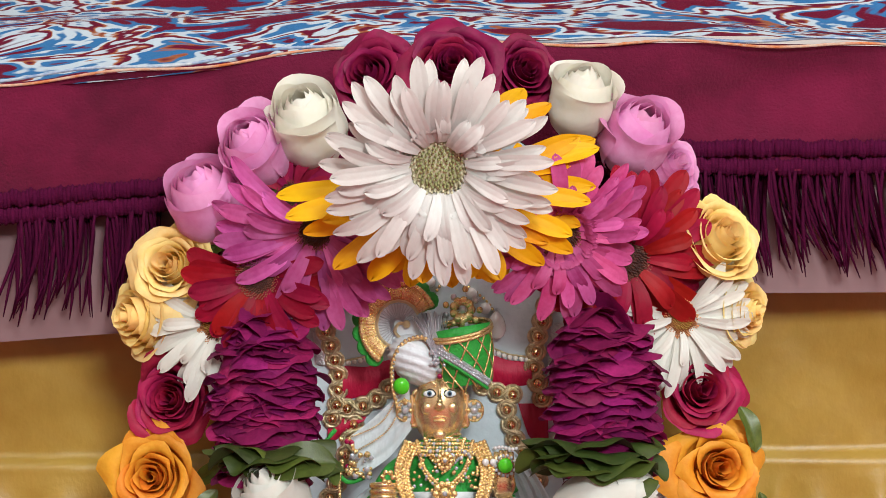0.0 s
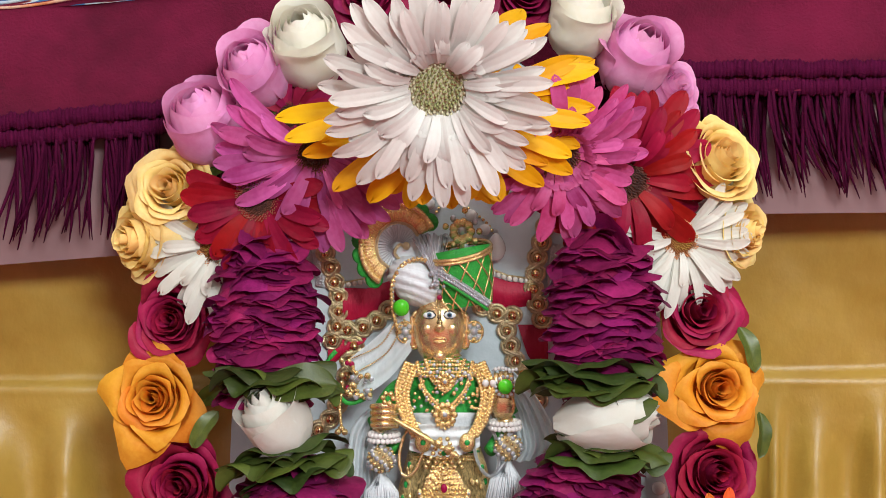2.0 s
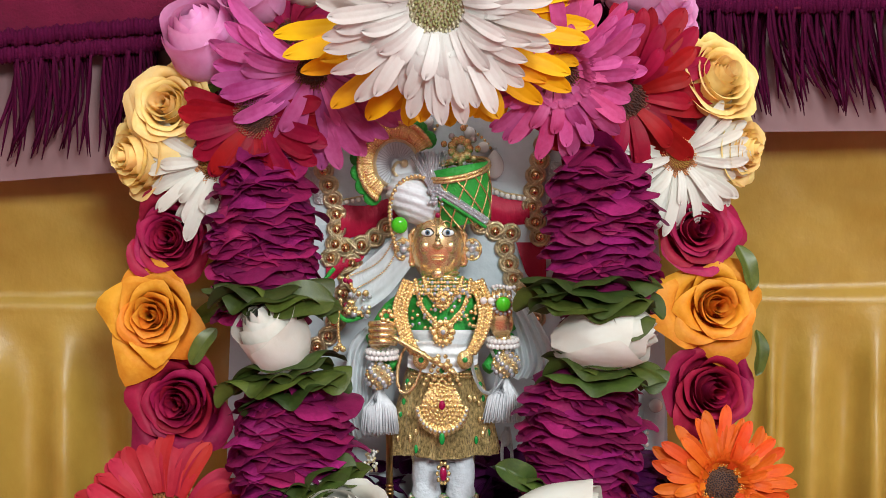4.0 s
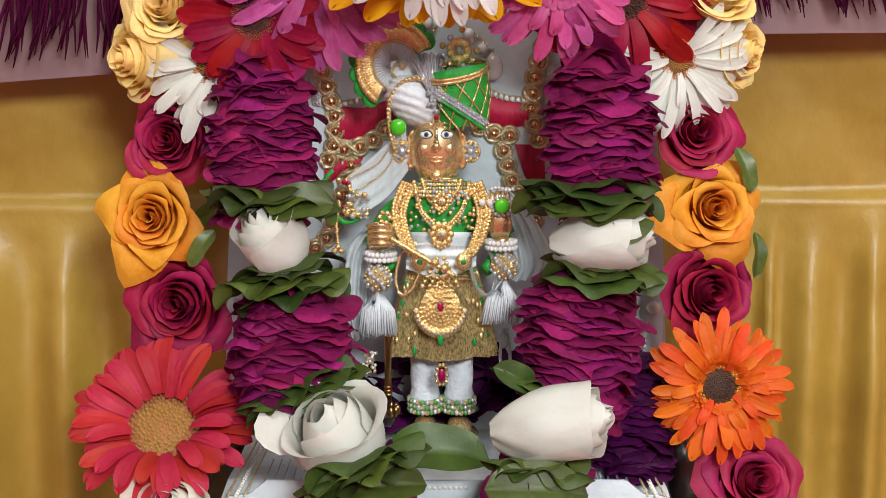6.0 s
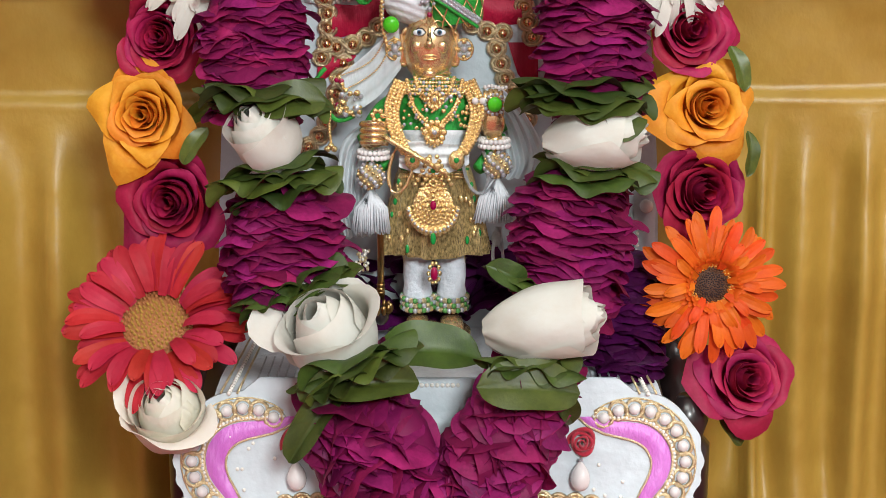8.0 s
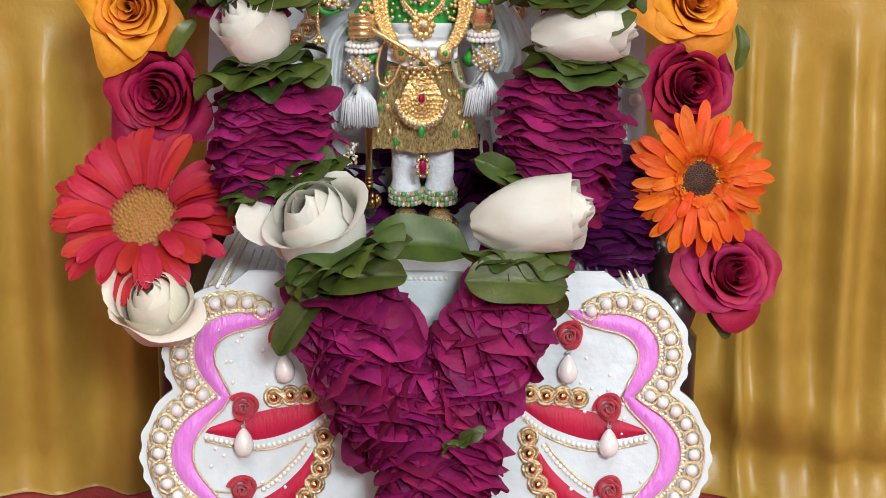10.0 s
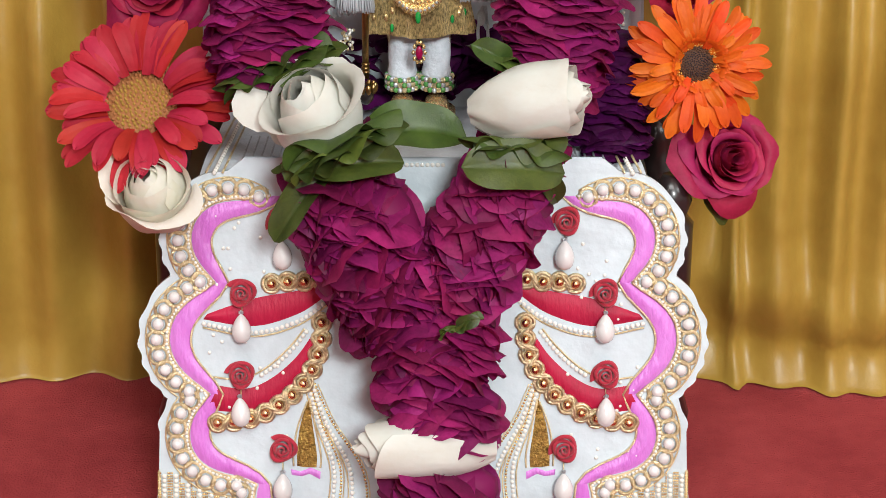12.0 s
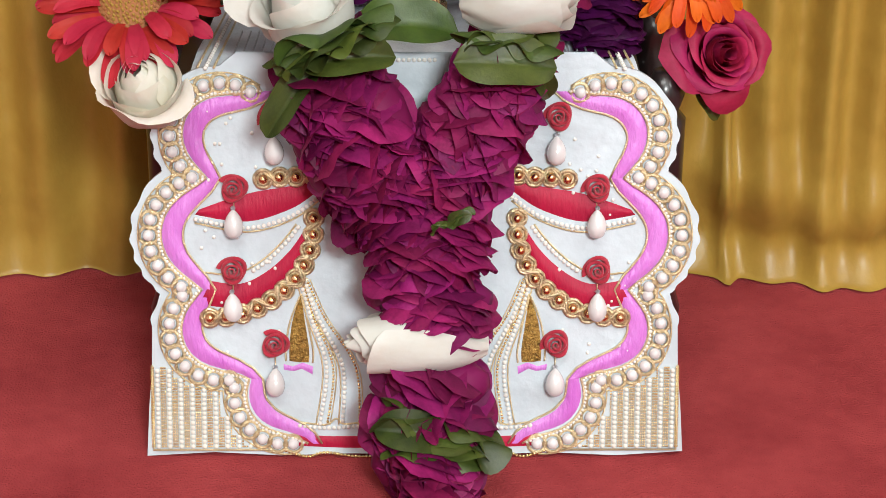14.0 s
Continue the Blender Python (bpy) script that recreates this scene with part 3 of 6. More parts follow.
link("ikat_panel", sheet("ikat_panel", 160, 60, ikat_fn, IKAT), drape, Matrix.Translation((0, -0.062, -0.5)))
link("lining", sheet("lining", 120, 8, lambda u, v: (-0.9 + 1.8 * u, 0.075 + 0.002 * math.sin(40 * u), band_z(-0.9 + 1.8 * u) - 0.073 + 0.085 * v), LINING), drape, Matrix.Translation((0, -0.062, -0.5)))
p = Pile()
for k in range(2):
    for j in range(430):
        x = -0.45 + 0.9 * j / 429
        z = band_z(x) + 0.002 + 0.010 * k
        p.ball((x, 0.054 + rng.uniform(-0.001, 0.001), z + rng.uniform(-0.001, 0.001)), 0.0052, 0, 6, 4, (0.42, 0.6, 1.0))
link("braid", p.mesh("braid", FRINGE), drape, Matrix.Translation((0, -0.062, -0.5)))
p = Pile()
for j in range(760):
    x = -0.42 + 0.84 * j / 759
    clump = noise.noise((x * 55, 0.0, 4.0))
    if clump < -0.22:
        continue
    ln = 0.058 + 0.007 * noise.noise((x * 12, 2, 0)) + rng.uniform(-0.014, 0.006)
    lean = 0.010 * noise.noise((x * 9, 5, 0)) + 0.009 * noise.noise((x * 60, 8, 0)) + rng.uniform(-0.005, 0.005) - (0.008 if x < 0 else -0.010)
    y0 = 0.056 + rng.uniform(-0.004, 0.006)
    z0 = band_z(x)
    line = [(x + lean * t * t + 0.0014 * math.sin(5 * t + j), y0 + 0.004 * math.sin(2.2 * t + j * 0.7), z0 - ln * t) for t in (0, 0.2, 0.4, 0.6, 0.8, 1.0)]
    wide = rng.uniform(0.75, 1.1)
    p.tube(line, [wide * g for g in (0.0010, 0.0012, 0.0012, 0.0011, 0.0009, 0.0003)], 0, 5)
fr = link("fringe", p.mesh("fringe", FRINGE), drape, Matrix.Translation((0, -0.062, -0.5)), "long dark maroon yarn strands")
fr["kind"] = "stuff"
p = Pile()
for line_k, (dz, r0) in enumerate(((0.002, 0.0009), (0.0045, 0.0010))):
    pts = [Vector((x, 0.064 + 0.004 * line_k, top_z(x) + dz - 0.002 + 0.0015 * math.sin(60 * x + line_k))) for x in [-0.45 + 0.9 * j / 200 for j in range(201)]]
    p.tube(pts, r0, line_k, 6)
link("ikat_border", p.mesh("ikat_border", [mat("orange_wool", (0.5, 0.14, 0.035), rough=0.9, scale=90, second=(0.5, 0.42, 0.34), bump=0.5, bump_scale=900), mat("white_wool", (0.48, 0.5, 0.52), rough=0.9, scale=70, second=(0.05, 0.16, 0.38), bump=0.5, bump_scale=900)]), drape, Matrix.Translation((0, -0.062, -0.5)))

# ---------------------------------------------------------------- flowers of the arch
DISC_W = [mat("disc_cream", (0.55, 0.5, 0.33), rough=0.7, scale=40), mat("disc_olive", (0.30, 0.30, 0.12), rough=0.7, scale=40), mat("disc_pale", (0.62, 0.58, 0.42), rough=0.7, scale=40)]
DISC_D = [mat("disc_brown", (0.12, 0.035, 0.02), rough=0.7, scale=40), mat("disc_dark", (0.06, 0.02, 0.015), rough=0.7, scale=40), mat("disc_rust", (0.28, 0.07, 0.04), rough=0.7, scale=40)]
DISC_R = [mat("disc_tan", (0.33, 0.12, 0.035), rough=0.7, scale=40), mat("disc_ochre", (0.36, 0.20, 0.03), rough=0.7, scale=40), mat("disc_apricot", (0.62, 0.28, 0.12), rough=0.7, scale=40)]
DISC_O = [mat("disc_black", (0.10, 0.035, 0.012), rough=0.7, scale=40), mat("disc_ink", (0.025, 0.01, 0.012), rough=0.7, scale=40), mat("disc_yellow", (0.7, 0.36, 0.07), rough=0.7, scale=40)]

rose((0.0047, -0.012, 0.5740), 0.0290, P_MAROON, "full-blown deep maroon rose at the crown of the arch", el=26, seed=3)
rose((-0.0398, 0.006, 0.5690), 0.0250, P_MAROON, "deep maroon rose beside the crown rose", az=-22, el=24, seed=4)
rose((0.0450, 0.014, 0.5698), 0.0225, P_MAROON, "deep maroon rose beside the crown rose", az=20, el=24, seed=5)
rose((-0.0711, 0, 0.5408), 0.0406, P_CREAM, "half-open cream white rose", az=-18, el=52, opening=0.35, seed=6)
rose((0.0738, 0.008, 0.5536), 0.0356, P_CREAM, "half-open cream white rose", az=12, el=58, opening=0.4, seed=7)
rose((-0.0996, 0.004, 0.5273), 0.0375, P_LILAC, "half-open lilac pink rose", az=-24, el=40, opening=0.4, seed=8)
rose((-0.1266, 0.006, 0.4989), 0.0419, P_LILAC, "half-open lilac pink rosebud", az=-22, el=50, opening=0.3, seed=9)
rose((0.1038, 0.012, 0.5334), 0.0387, P_LILAC, "half-open lilac pink rose", az=26, el=45, opening=0.4, seed=10)
rose((0.1231, 0.02, 0.5156), 0.0267, P_LILAC, "small lilac pink rose half hidden behind petals", az=40, el=30, opening=0.5, seed=11)
rose((-0.1472, 0, 0.466), 0.0273, P_CREAMYEL, "open pale yellow rose with bruised petal edges", az=-16, el=20, seed=12)
rose((-0.1652, 0.012, 0.4359), 0.0311, P_CREAMYEL, "pale yellow rose turned to the side", az=-50, el=6, opening=0.55, seed=13)
rose((0.1498, 0.006, 0.4789), 0.0311, P_CREAMYEL, "pale yellow rose with loose papery petals", az=36, el=30, opening=0.6, seed=14)
rose((0.1639, 0.014, 0.4393), 0.026, P_CREAMYEL, "pale yellow rose turned to the side", az=52, el=6, opening=0.6, seed=15)
gerbera((-0.002, -0.086, 0.5325), 0.0622, P_DAISY, DISC_W, "large white gerbera with a pale greenish heart", el=-16, disc=0.33, width=0.070, rays=(34, 32, 26), seed=21, inner=P_DAISY, cup=8)
gerbera((0.0003, -0.042, 0.5135), 0.0840, P_YELLOW, DISC_D, "golden yellow gerbera behind the white one", el=14, gap=(78, 180), disc=0.2, width=0.085, rays=(22, 20, 12), seed=22, high=0.70)
gerbera((0.0354, -0.04, 0.5008), 0.0381, P_YELLOW, DISC_D, "small golden yellow gerbera facing outward", az=20, el=-10, disc=0.2, width=0.11, rays=(15, 13, 9), seed=23)
gerbera((-0.0655, -0.028, 0.4915), 0.0560, P_ORCHID, DISC_D, "orchid pink gerbera hanging over the garland", az=-10, el=-14, disc=0.2, width=0.085, rays=(30, 28, 18), seed=24, gap=(40, 140))
gerbera((-0.0801, 0.004, 0.5038), 0.0397, P_MAGENTA, DISC_D, "dark magenta gerbera tucked behind the pink ones", az=-16, el=8, disc=0.22, width=0.095, rays=(22, 20, 12), seed=241)
gerbera((-0.0965, -0.020, 0.4640), 0.0440, P_RED, DISC_D, "dark red gerbera facing down and outward", az=-14, el=2, disc=0.26, width=0.12, rays=(20, 16, 0), seed=25, gap=(18, 165))
gerbera((0.0591, -0.036, 0.4905), 0.0502, P_PINK, DISC_D, "hot pink gerbera with lighter petal tips", az=14, el=-14, disc=0.26, width=0.085, seed=26, inner=P_PINK)
gerbera((0.0971, -0.006, 0.4716), 0.0545, P_RED, DISC_D, "dark red gerbera with broad petals", az=22, el=-6, disc=0.24, width=0.105, rays=(24, 22, 14), seed=27)
gerbera((-0.1203, -0.006, 0.4356), 0.0440, P_WHITE, DISC_R, "white gerbera partly covered by yellow roses", az=-22, el=4, disc=0.24, width=0.09, rays=(24, 20, 8), seed=28, gap=(25, 140))
gerbera((0.1272, 0.002, 0.4372), 0.0425, P_WHITE, DISC_R, "white gerbera with drooping narrow petals", az=18, el=0, disc=0.24, width=0.075, rays=(26, 22, 8), seed=29, gap=(65, 160))
rose((-0.1475, -0.004, 0.3938), 0.0273, P_CRIMSON, "open crimson rose at the side of the arch", az=-12, el=14, seed=31)
rose((0.1399, 0, 0.3976), 0.0267, P_CRIMSON, "open crimson rose at the side of the arch", az=12, el=14, seed=32)
rose((-0.1572, -0.012, 0.352), 0.0280, P_ORANGE, "amber orange rose with pointed outer petals", az=-8, el=14, point=1.0, seed=33)
rose((0.1503, -0.008, 0.3558), 0.0280, P_ORANGE, "amber orange rose with pointed outer petals", az=8, el=14, point=1.0, seed=34)
rose((-0.1435, -0.016, 0.3039), 0.0305, P_CRIMSON, "large crimson rose in full bloom", az=-12, el=10, point=0.4, seed=35)
rose((0.1485, -0.012, 0.3086), 0.0295, P_CRIMSON, "large crimson rose in full bloom", az=14, el=10, opening=0.65, point=0.4, seed=36)
gerbera((-0.1504, -0.035, 0.2360), 0.0552, P_CORAL, DISC_R, "coral red gerbera with a tan heart", az=-8, el=46, disc=0.48, width=0.092, rays=(30, 28, 0), droop=0.1, seed=37, cup=13)
gerbera((0.1515, -0.03, 0.2617), 0.0419, P_TANGER, DISC_O, "tangerine orange gerbera with a black heart", az=8, el=14, disc=0.30, width=0.082, rays=(28, 26, 20), seed=38, inner=P_TANGER)
seat_rose = thing("rose", facing((-0.141, -0.072, 0.202), -12, 44, 0, 0.0419), "creamy white rosebud opening beside the seat", "rose", "roses round the arch")
bud_parts(seat_rose, P_CREAM, 12, 0.30, 39)
rose((0.1745, -0.035, 0.2076), 0.0295, P_MAGENTA, "magenta rose tilted outward below the orange gerbera", az=14, el=22, point=0.5, seed=40)

for at, az, el, spin, size in (((-0.1284, -0.03, 0.3399), -20, 20, 60, 0.0121), ((0.1674, 0, 0.3759), 30, 20, 100, 0.0133), ((0.174, -0.01, 0.33), 40, 10, 80, 0.0127), ((-0.1214, 0, 0.4605), -10, 30, 70, 0.0127),
                               ((-0.1171, 0.006, 0.4789), -20, 30, 40, 0.0114), ((0.1679, -0.03, 0.1757), 20, 20, -60, 0.0114), ((-0.1239, -0.01, 0.3544), -30, 10, 30, 0.0127), ((-0.0928, 0.004, 0.5121), 0, 30, 90, 0.0114)):
    lf = link("leaf", wrap_leaf(int(spin) % 4, LEAF_EDGE), None, facing(at, az, el, spin, size))
    tagged(lf, "small pale green rose leaf between the flowers", "leaf", "loose leaves of the arch")

# ---------------------------------------------------------------- garland
garland = thing("flower_garland", (0, 0, 0), "garland of purple-red rose petals, folded leaves and white roses", "garland")
petal_cluster(garland, (-0.0937, -0.03, 0.4029), 0.0651, 0.0683, 0.0476, lean=2, seed=1)
petal_cluster(garland, (0.0852, -0.03, 0.4052), 0.066, 0.0746, 0.0476, lean=-3, seed=2)
petal_cluster(garland, (-0.0794, -0.05, 0.2953), 0.0746, 0.0603, 0.0508, lean=-7, seed=3)
petal_cluster(garland, (0.0745, -0.05, 0.2979), 0.073, 0.0714, 0.0508, lean=7, seed=4)
petal_cluster(garland, (-0.0296, -0.105, 0.1900), 0.0800, 0.0860, 0.0480, lean=-24, seed=5, droop=42)
petal_cluster(garland, (0.0372, -0.105, 0.1975), 0.0690, 0.0760, 0.0480, lean=26, seed=6, droop=40)
petal_cluster(garland, (0.0106, -0.125, 0.1385), 0.0780, 0.0380, 0.0400, lean=6, seed=7, droop=30)
petal_cluster(garland, (0.0144, -0.138, 0.1085), 0.0740, 0.0210, 0.0370, lean=-4, seed=8, droop=30)
petal_cluster(garland, (0.0135, -0.152, 0.0625), 0.0740, 0.0260, 0.0370, lean=-12, seed=9, droop=44)
petal_cluster(garland, (0.0064, -0.165, 0.0318), 0.0700, 0.0380, 0.0370, lean=-28, seed=10, droop=56)
petal_cluster(garland, (0.108, -0.02, 0.2424), 0.054, 0.054, 0.0349, seed=11, mt=P_VIOLET)


def garland_rose(at, size, az, el, seed, slim=1.0, flare=0.15):
    m = facing(at, az, el, 0, size) @ Matrix.Diagonal((slim, slim, 1, 1))
    p = Pile()
    p.lathe([(0.03, -0.7), (0.12, -0.5), (0.15, 0.0), (0.06, 0.26), (0.02, 0.3)], n=10)
    heart = link("white_rose", p.mesh("white_rose", P_WHITE), garland, m, "white rosebud threaded on its side")
    bud_parts(heart, P_WHITE, 10, flare, seed)


garland_rose((-0.0876, -0.062, 0.3537), 0.0375, -35, 50, 51, 0.95)
garland_rose((0.0864, -0.062, 0.3538), 0.0438, 72, 12, 52, 0.80, 0.12)
garland_rose((-0.0525, -0.098, 0.2560), 0.0460, -30, 52, 53, 1.05, 0.34)
garland_rose((0.0595, -0.100, 0.2650), 0.0508, 74, 14, 54, 0.80, 0.14)
garland_rose((0.0033, -0.15, 0.0897), 0.0587, -82, 4, 55, 0.62, 0.10)
for k, (at, w, roll, fo, wr) in enumerate((
        ((-0.0886, -0.055, 0.3723), 0.0651, 4, 2, 1), ((-0.082, -0.055, 0.3292), 0.0667, -6, 3, 0),
        ((0.0797, -0.055, 0.3724), 0.0683, 4, 3, 0), ((0.0849, -0.055, 0.3333), 0.0603, 8, 2, 0),
        ((-0.070, -0.072, 0.2729), 0.066, -24, 3, 0), ((0.0480, -0.075, 0.2790), 0.0440, 24, 1, 1),
        ((-0.0400, -0.112, 0.2440), 0.066, -24, 2, 0), ((0.0520, -0.105, 0.2420), 0.0560, 10, 1, 0),
        ((0.0215, -0.150, 0.1610), 0.0240, -30, 0, 1),
        ((0.0154, -0.165, 0.0431), 0.0698, 20, 3, 1))):
    leaf_bundle(garland, at, w, roll=roll, seed=k, folds=fo, wraps=wr)

# broad leaves folded over the lowest blooms
for k, (at, az, el, spin, length, broad) in enumerate((
        ((-0.0545, -0.118, 0.2440), -20, 30, 52, 0.0205, 1.1), ((-0.0305, -0.122, 0.2395), 4, 40, 6, 0.0245, 1.1),
        ((-0.0610, -0.120, 0.2160), -24, 24, 62, 0.0250, 0.85), ((-0.0028, -0.082, 0.2425), 0, 56, 0, 0.0290, 1.25),
        ((0.0500, -0.122, 0.2375), 8, 40, -6, 0.0270, 1.25), ((0.0680, -0.108, 0.2235), 20, 10, -62, 0.0150, 1.0))):
    link("leaf", wrap_leaf(k % 4, LEAF), garland, facing(at, az, el, spin, length) @ Matrix.Diagonal((1, broad, 1, 1)), "broad dark green leaf folded along its rib")

# ---------------------------------------------------------------- embroidery
RED_SATIN = mat("red_satin_thread", (0.42, 0.006, 0.042), rough=0.55, scale=40, dark=0.75, bump=0.3, bump_scale=500, stretch=(1, 1, 0.25), spec=0.3)
PURPLE_SATIN = mat("orchid_satin_thread", (0.60, 0.20, 0.60), rough=0.34, scale=60, second=(0.50, 0.11, 0.48), bump=0.6, bump_scale=420, stretch=(1, 1, 0.3), sheen=0.2)
SEQUIN = mat("gold_sequins", (0.62, 0.38, 0.1), rough=0.3, metal=0.9, scale=420, dark=0.35, bump=1.0, bump_scale=800)
SILVER = mat("silver_thread", (0.62, 0.64, 0.68), rough=0.35, metal=0.7, scale=300, dark=0.7, bump=0.6, bump_scale=900)
SEED_PEARL = mat("seed_pearl", (0.80, 0.76, 0.70), rough=0.25, scale=400, dark=0.85, coat=0.4)
FABRIC_ROSE = mat("red_fabric_rose", (0.44, 0.006, 0.03), rough=0.8, scale=200, dark=0.7, sheen=0.3, bump=0.3, bump_scale=900)

ball = Pile()
ball.ball((0, 0, 0), 1, 0, 14, 9)
PEARL_MESH = ball.mesh("pearl", PEARL)
ball = Pile()
ball.ball((0, 0, 0), 1, 0, 10, 7)
BEAD_MESH = ball.mesh("bead", mat("copper_gold_bead", (0.80, 0.48, 0.25), rough=0.2, metal=1.0, scale=200, dark=0.9))
drop = Pile()
drop.lathe([(0.02, -1.25), (0.45, -1.15), (0.78, -0.9), (0.95, -0.5), (0.98, -0.2), (0.9, 0.2), (0.7, 0.6), (0.4, 0.95), (0.1, 1.2), (0.02, 1.25)], n=16)
drop.lathe([(0.05, 1.15), (0.25, 1.2), (0.25, 1.4), (0.05, 1.5)], n=8, k=1)
DROP_MESH = drop.mesh("drop_pearl", [PEARL, SILVER])
swirl = Pile()
vs, steps = [], 84
for i in range(steps + 1):
    f = i / steps
    a, rad = f * 3.6 * 2 * math.pi, 0.03 + 0.70 * f
    wave = 0.15 * math.sin(2.5 * a) * (0.3 + f)
    rad *= 1 + 0.13 * math.sin(2.5 * a + 0.8)
    for dr, z in ((-0.05, 0.0), (0.0, 0.40 - 0.22 * f), (0.09, 0.74 - 0.42 * f + wave), (0.19, 0.76 - 0.46 * f + wave), (0.25, 0.66 - 0.46 * f + wave)):
        vs.append(((rad + dr * (0.5 + f)) * math.cos(a), (rad + dr * (0.5 + f)) * math.sin(a), z))
swirl.add(vs, [(i * 5 + j, i * 5 + j + 1, i * 5 + j + 6, i * 5 + j + 5) for i in range(steps) for j in range(4)])
ROSETTE_MESH = swirl.mesh("rosette", FABRIC_ROSE)


COIL = mat("antique_gold_coil", (0.80, 0.65, 0.42), rough=0.30, metal=1.0, scale=300, dark=0.6, bump=0.4, bump_scale=1500)
COIL_BACK = mat("brown_gold_felt", (0.20, 0.12, 0.045), rough=0.7, scale=300, dark=0.7)


class Panel:
    """A flat piece of embroidery: places given as across and up, set into the world by a matrix whose y looks away from the viewer."""

    def __init__(self, parent, m):
        self.parent, self.m = parent, m
        self.cord, self.seed = Pile(), Pile()

    def p3(self, q, out=0.0):
        return Vector((q[0], -out, q[1]))

    def line(self, pts, r=0.0008, out=0.0012, k=0, n=8):
        self.cord.tube([self.p3(q, out) for q in pts], r, k, 5)

    def beads(self, pts, r, step, out=0.0012, k=0):
        for q, d in spaced([self.p3(a, out) for a in pts], step):
            self.seed.ball(q, r * rng.uniform(0.92, 1.06), k, 7, 5)

    def patch(self, name, a, b, mt, out=0.0012, puff=0.0012, n=5, label=""):
        """A raised band between the lines a and b, which have as many points."""
        vs, fs = [], []
        for i, (p0, p1) in enumerate(zip(a, b)):
            for j in range(n + 1):
                t = j / n
                q = (p0[0] + (p1[0] - p0[0]) * t, p0[1] + (p1[1] - p0[1]) * t)
                vs.append(self.p3(q, out * 0.3 + puff * math.sin(math.pi * t)))
        for i in range(len(a) - 1):
            for j in range(n):
                fs.append((i * (n + 1) + j, i * (n + 1) + j + 1, (i + 1) * (n + 1) + j + 1, (i + 1) * (n + 1) + j))
        ob = link(name, mesh_of(name, vs, fs, mt), self.parent, self.m, label)
        return ob

    def pearl(self, q, r, name="pearl", out=None):
        link(name, PEARL_MESH, self.parent, self.m @ Matrix.Translation(self.p3(q, out if out is not None else r * 0.6)) @ Matrix.Diagonal((r, r, r, 1)))

    def coil(self, pts, step=0.0090, r=0.0050):
        """Gold coils wound into rings, a copper bead in each."""
        last = None
        for k, (q, d) in enumerate(spaced([self.p3(a, 0.0016) for a in pts], step)):
            self.cord.add([q + Vector((1.1 * r * math.cos(t), 0.0006, 1.1 * r * math.sin(t))) for t in [2 * math.pi * i / 14 for i in range(14)]], [tuple(range(14))], 3)
            for rr, w in ((r, 0.0011), (r * 0.64, 0.0008)):
                self.cord.tube([q + Vector((rr * math.cos(t), -0.0004, rr * math.sin(t))) for t in [2 * math.pi * i / 14 for i in range(14)]], w, 2, 6, closed=True)
            side = Vector((d.z, 0, -d.x)) * (r * 1.12) * (1 if k % 2 else -1)
            if last is not None:
                self.cord.tube(spline([last[0] + last[1], (last[0] + q) / 2 + Vector((0, -0.0016, 0)), q + side], 4), 0.0007, 2, 6)
            last = (q, side)
            link("bead", BEAD_MESH, self.parent, self.m @ Matrix.Translation(q + Vector((0, -0.0016, 0))) @ Matrix.Diagonal((0.0026, 0.0026, 0.0026, 1)))

    def rosette(self, q, drop_at, r=0.0082):
        link("rosette", ROSETTE_MESH, self.parent, self.m @ Matrix.Translation(self.p3(q, 0.001)) @ pose(0, 0, 0, 90, rng.uniform(0, 90), 0) @ Matrix.Diagonal((r, r, r * 1.3, 1)), "small red fabric rose")
        self.line([q, drop_at], 0.0004, 0.002)
        link("drop_pearl", DROP_MESH, self.parent, self.m @ Matrix.Translation(self.p3(drop_at, 0.006)) @ pose(0, 0, 0, -4, rng.uniform(-5, 5), 0) @ Matrix.Diagonal((0.0055, 0.0055, 0.0066, 1)), "hanging pearl drop")

    def finish(self, tag):
        link("gold_cord", self.cord.mesh("gold_cord", [GOLD, SILVER, COIL, COIL_BACK]), self.parent, self.m)["kind"] = "stuff"
        ob = link("pearl_embroidery", self.seed.mesh("pearl_embroidery", [SEED_PEARL, GOLDBR]), self.parent, self.m)
        ob["kind"] = "stuff"


def meet(c0, c1):
    """The outer crossing of two circles given as (x, z, r)."""
    a, b = Vector(c0[:2]), Vector(c1[:2])
    d = (b - a).length
    t = (d * d + c0[2] ** 2 - c1[2] ** 2) / (2 * d)
    h = math.sqrt(max(0.0, c0[2] ** 2 - t * t))
    e = (b - a) / d
    n = Vector((-e.y, e.x))
    p, q = a + e * t + n * h, a + e * t - n * h
    return p if p.x > q.x else q


def scallops(circles, first, last, n=16):
    """Arcs of the outline of overlapping circles, from the top one to the bottom one; first and last: degrees at the open ends."""
    ends = [meet(a, b) for a, b in zip(circles, circles[1:])]
    arcs = []
    for i, (x, z, r) in enumerate(circles):
        a0 = radians(first) if i == 0 else math.atan2(ends[i - 1].y - z, ends[i - 1].x - x)
        a1 = radians(last) if i == len(circles) - 1 else math.atan2(ends[i].y - z, ends[i].x - x)
        arcs.append([(x + r * math.cos(a0 + (a1 - a0) * k / n), z + r * math.sin(a0 + (a1 - a0) * k / n)) for k in range(n + 1)])
    return arcs


def flip(pts, s):
    return [(s * x, z) for x, z in pts]


def flat(pts, n=6):
    return [(v.x, v.y) for v in spline([(x, z, 0) for x, z in pts], n)]


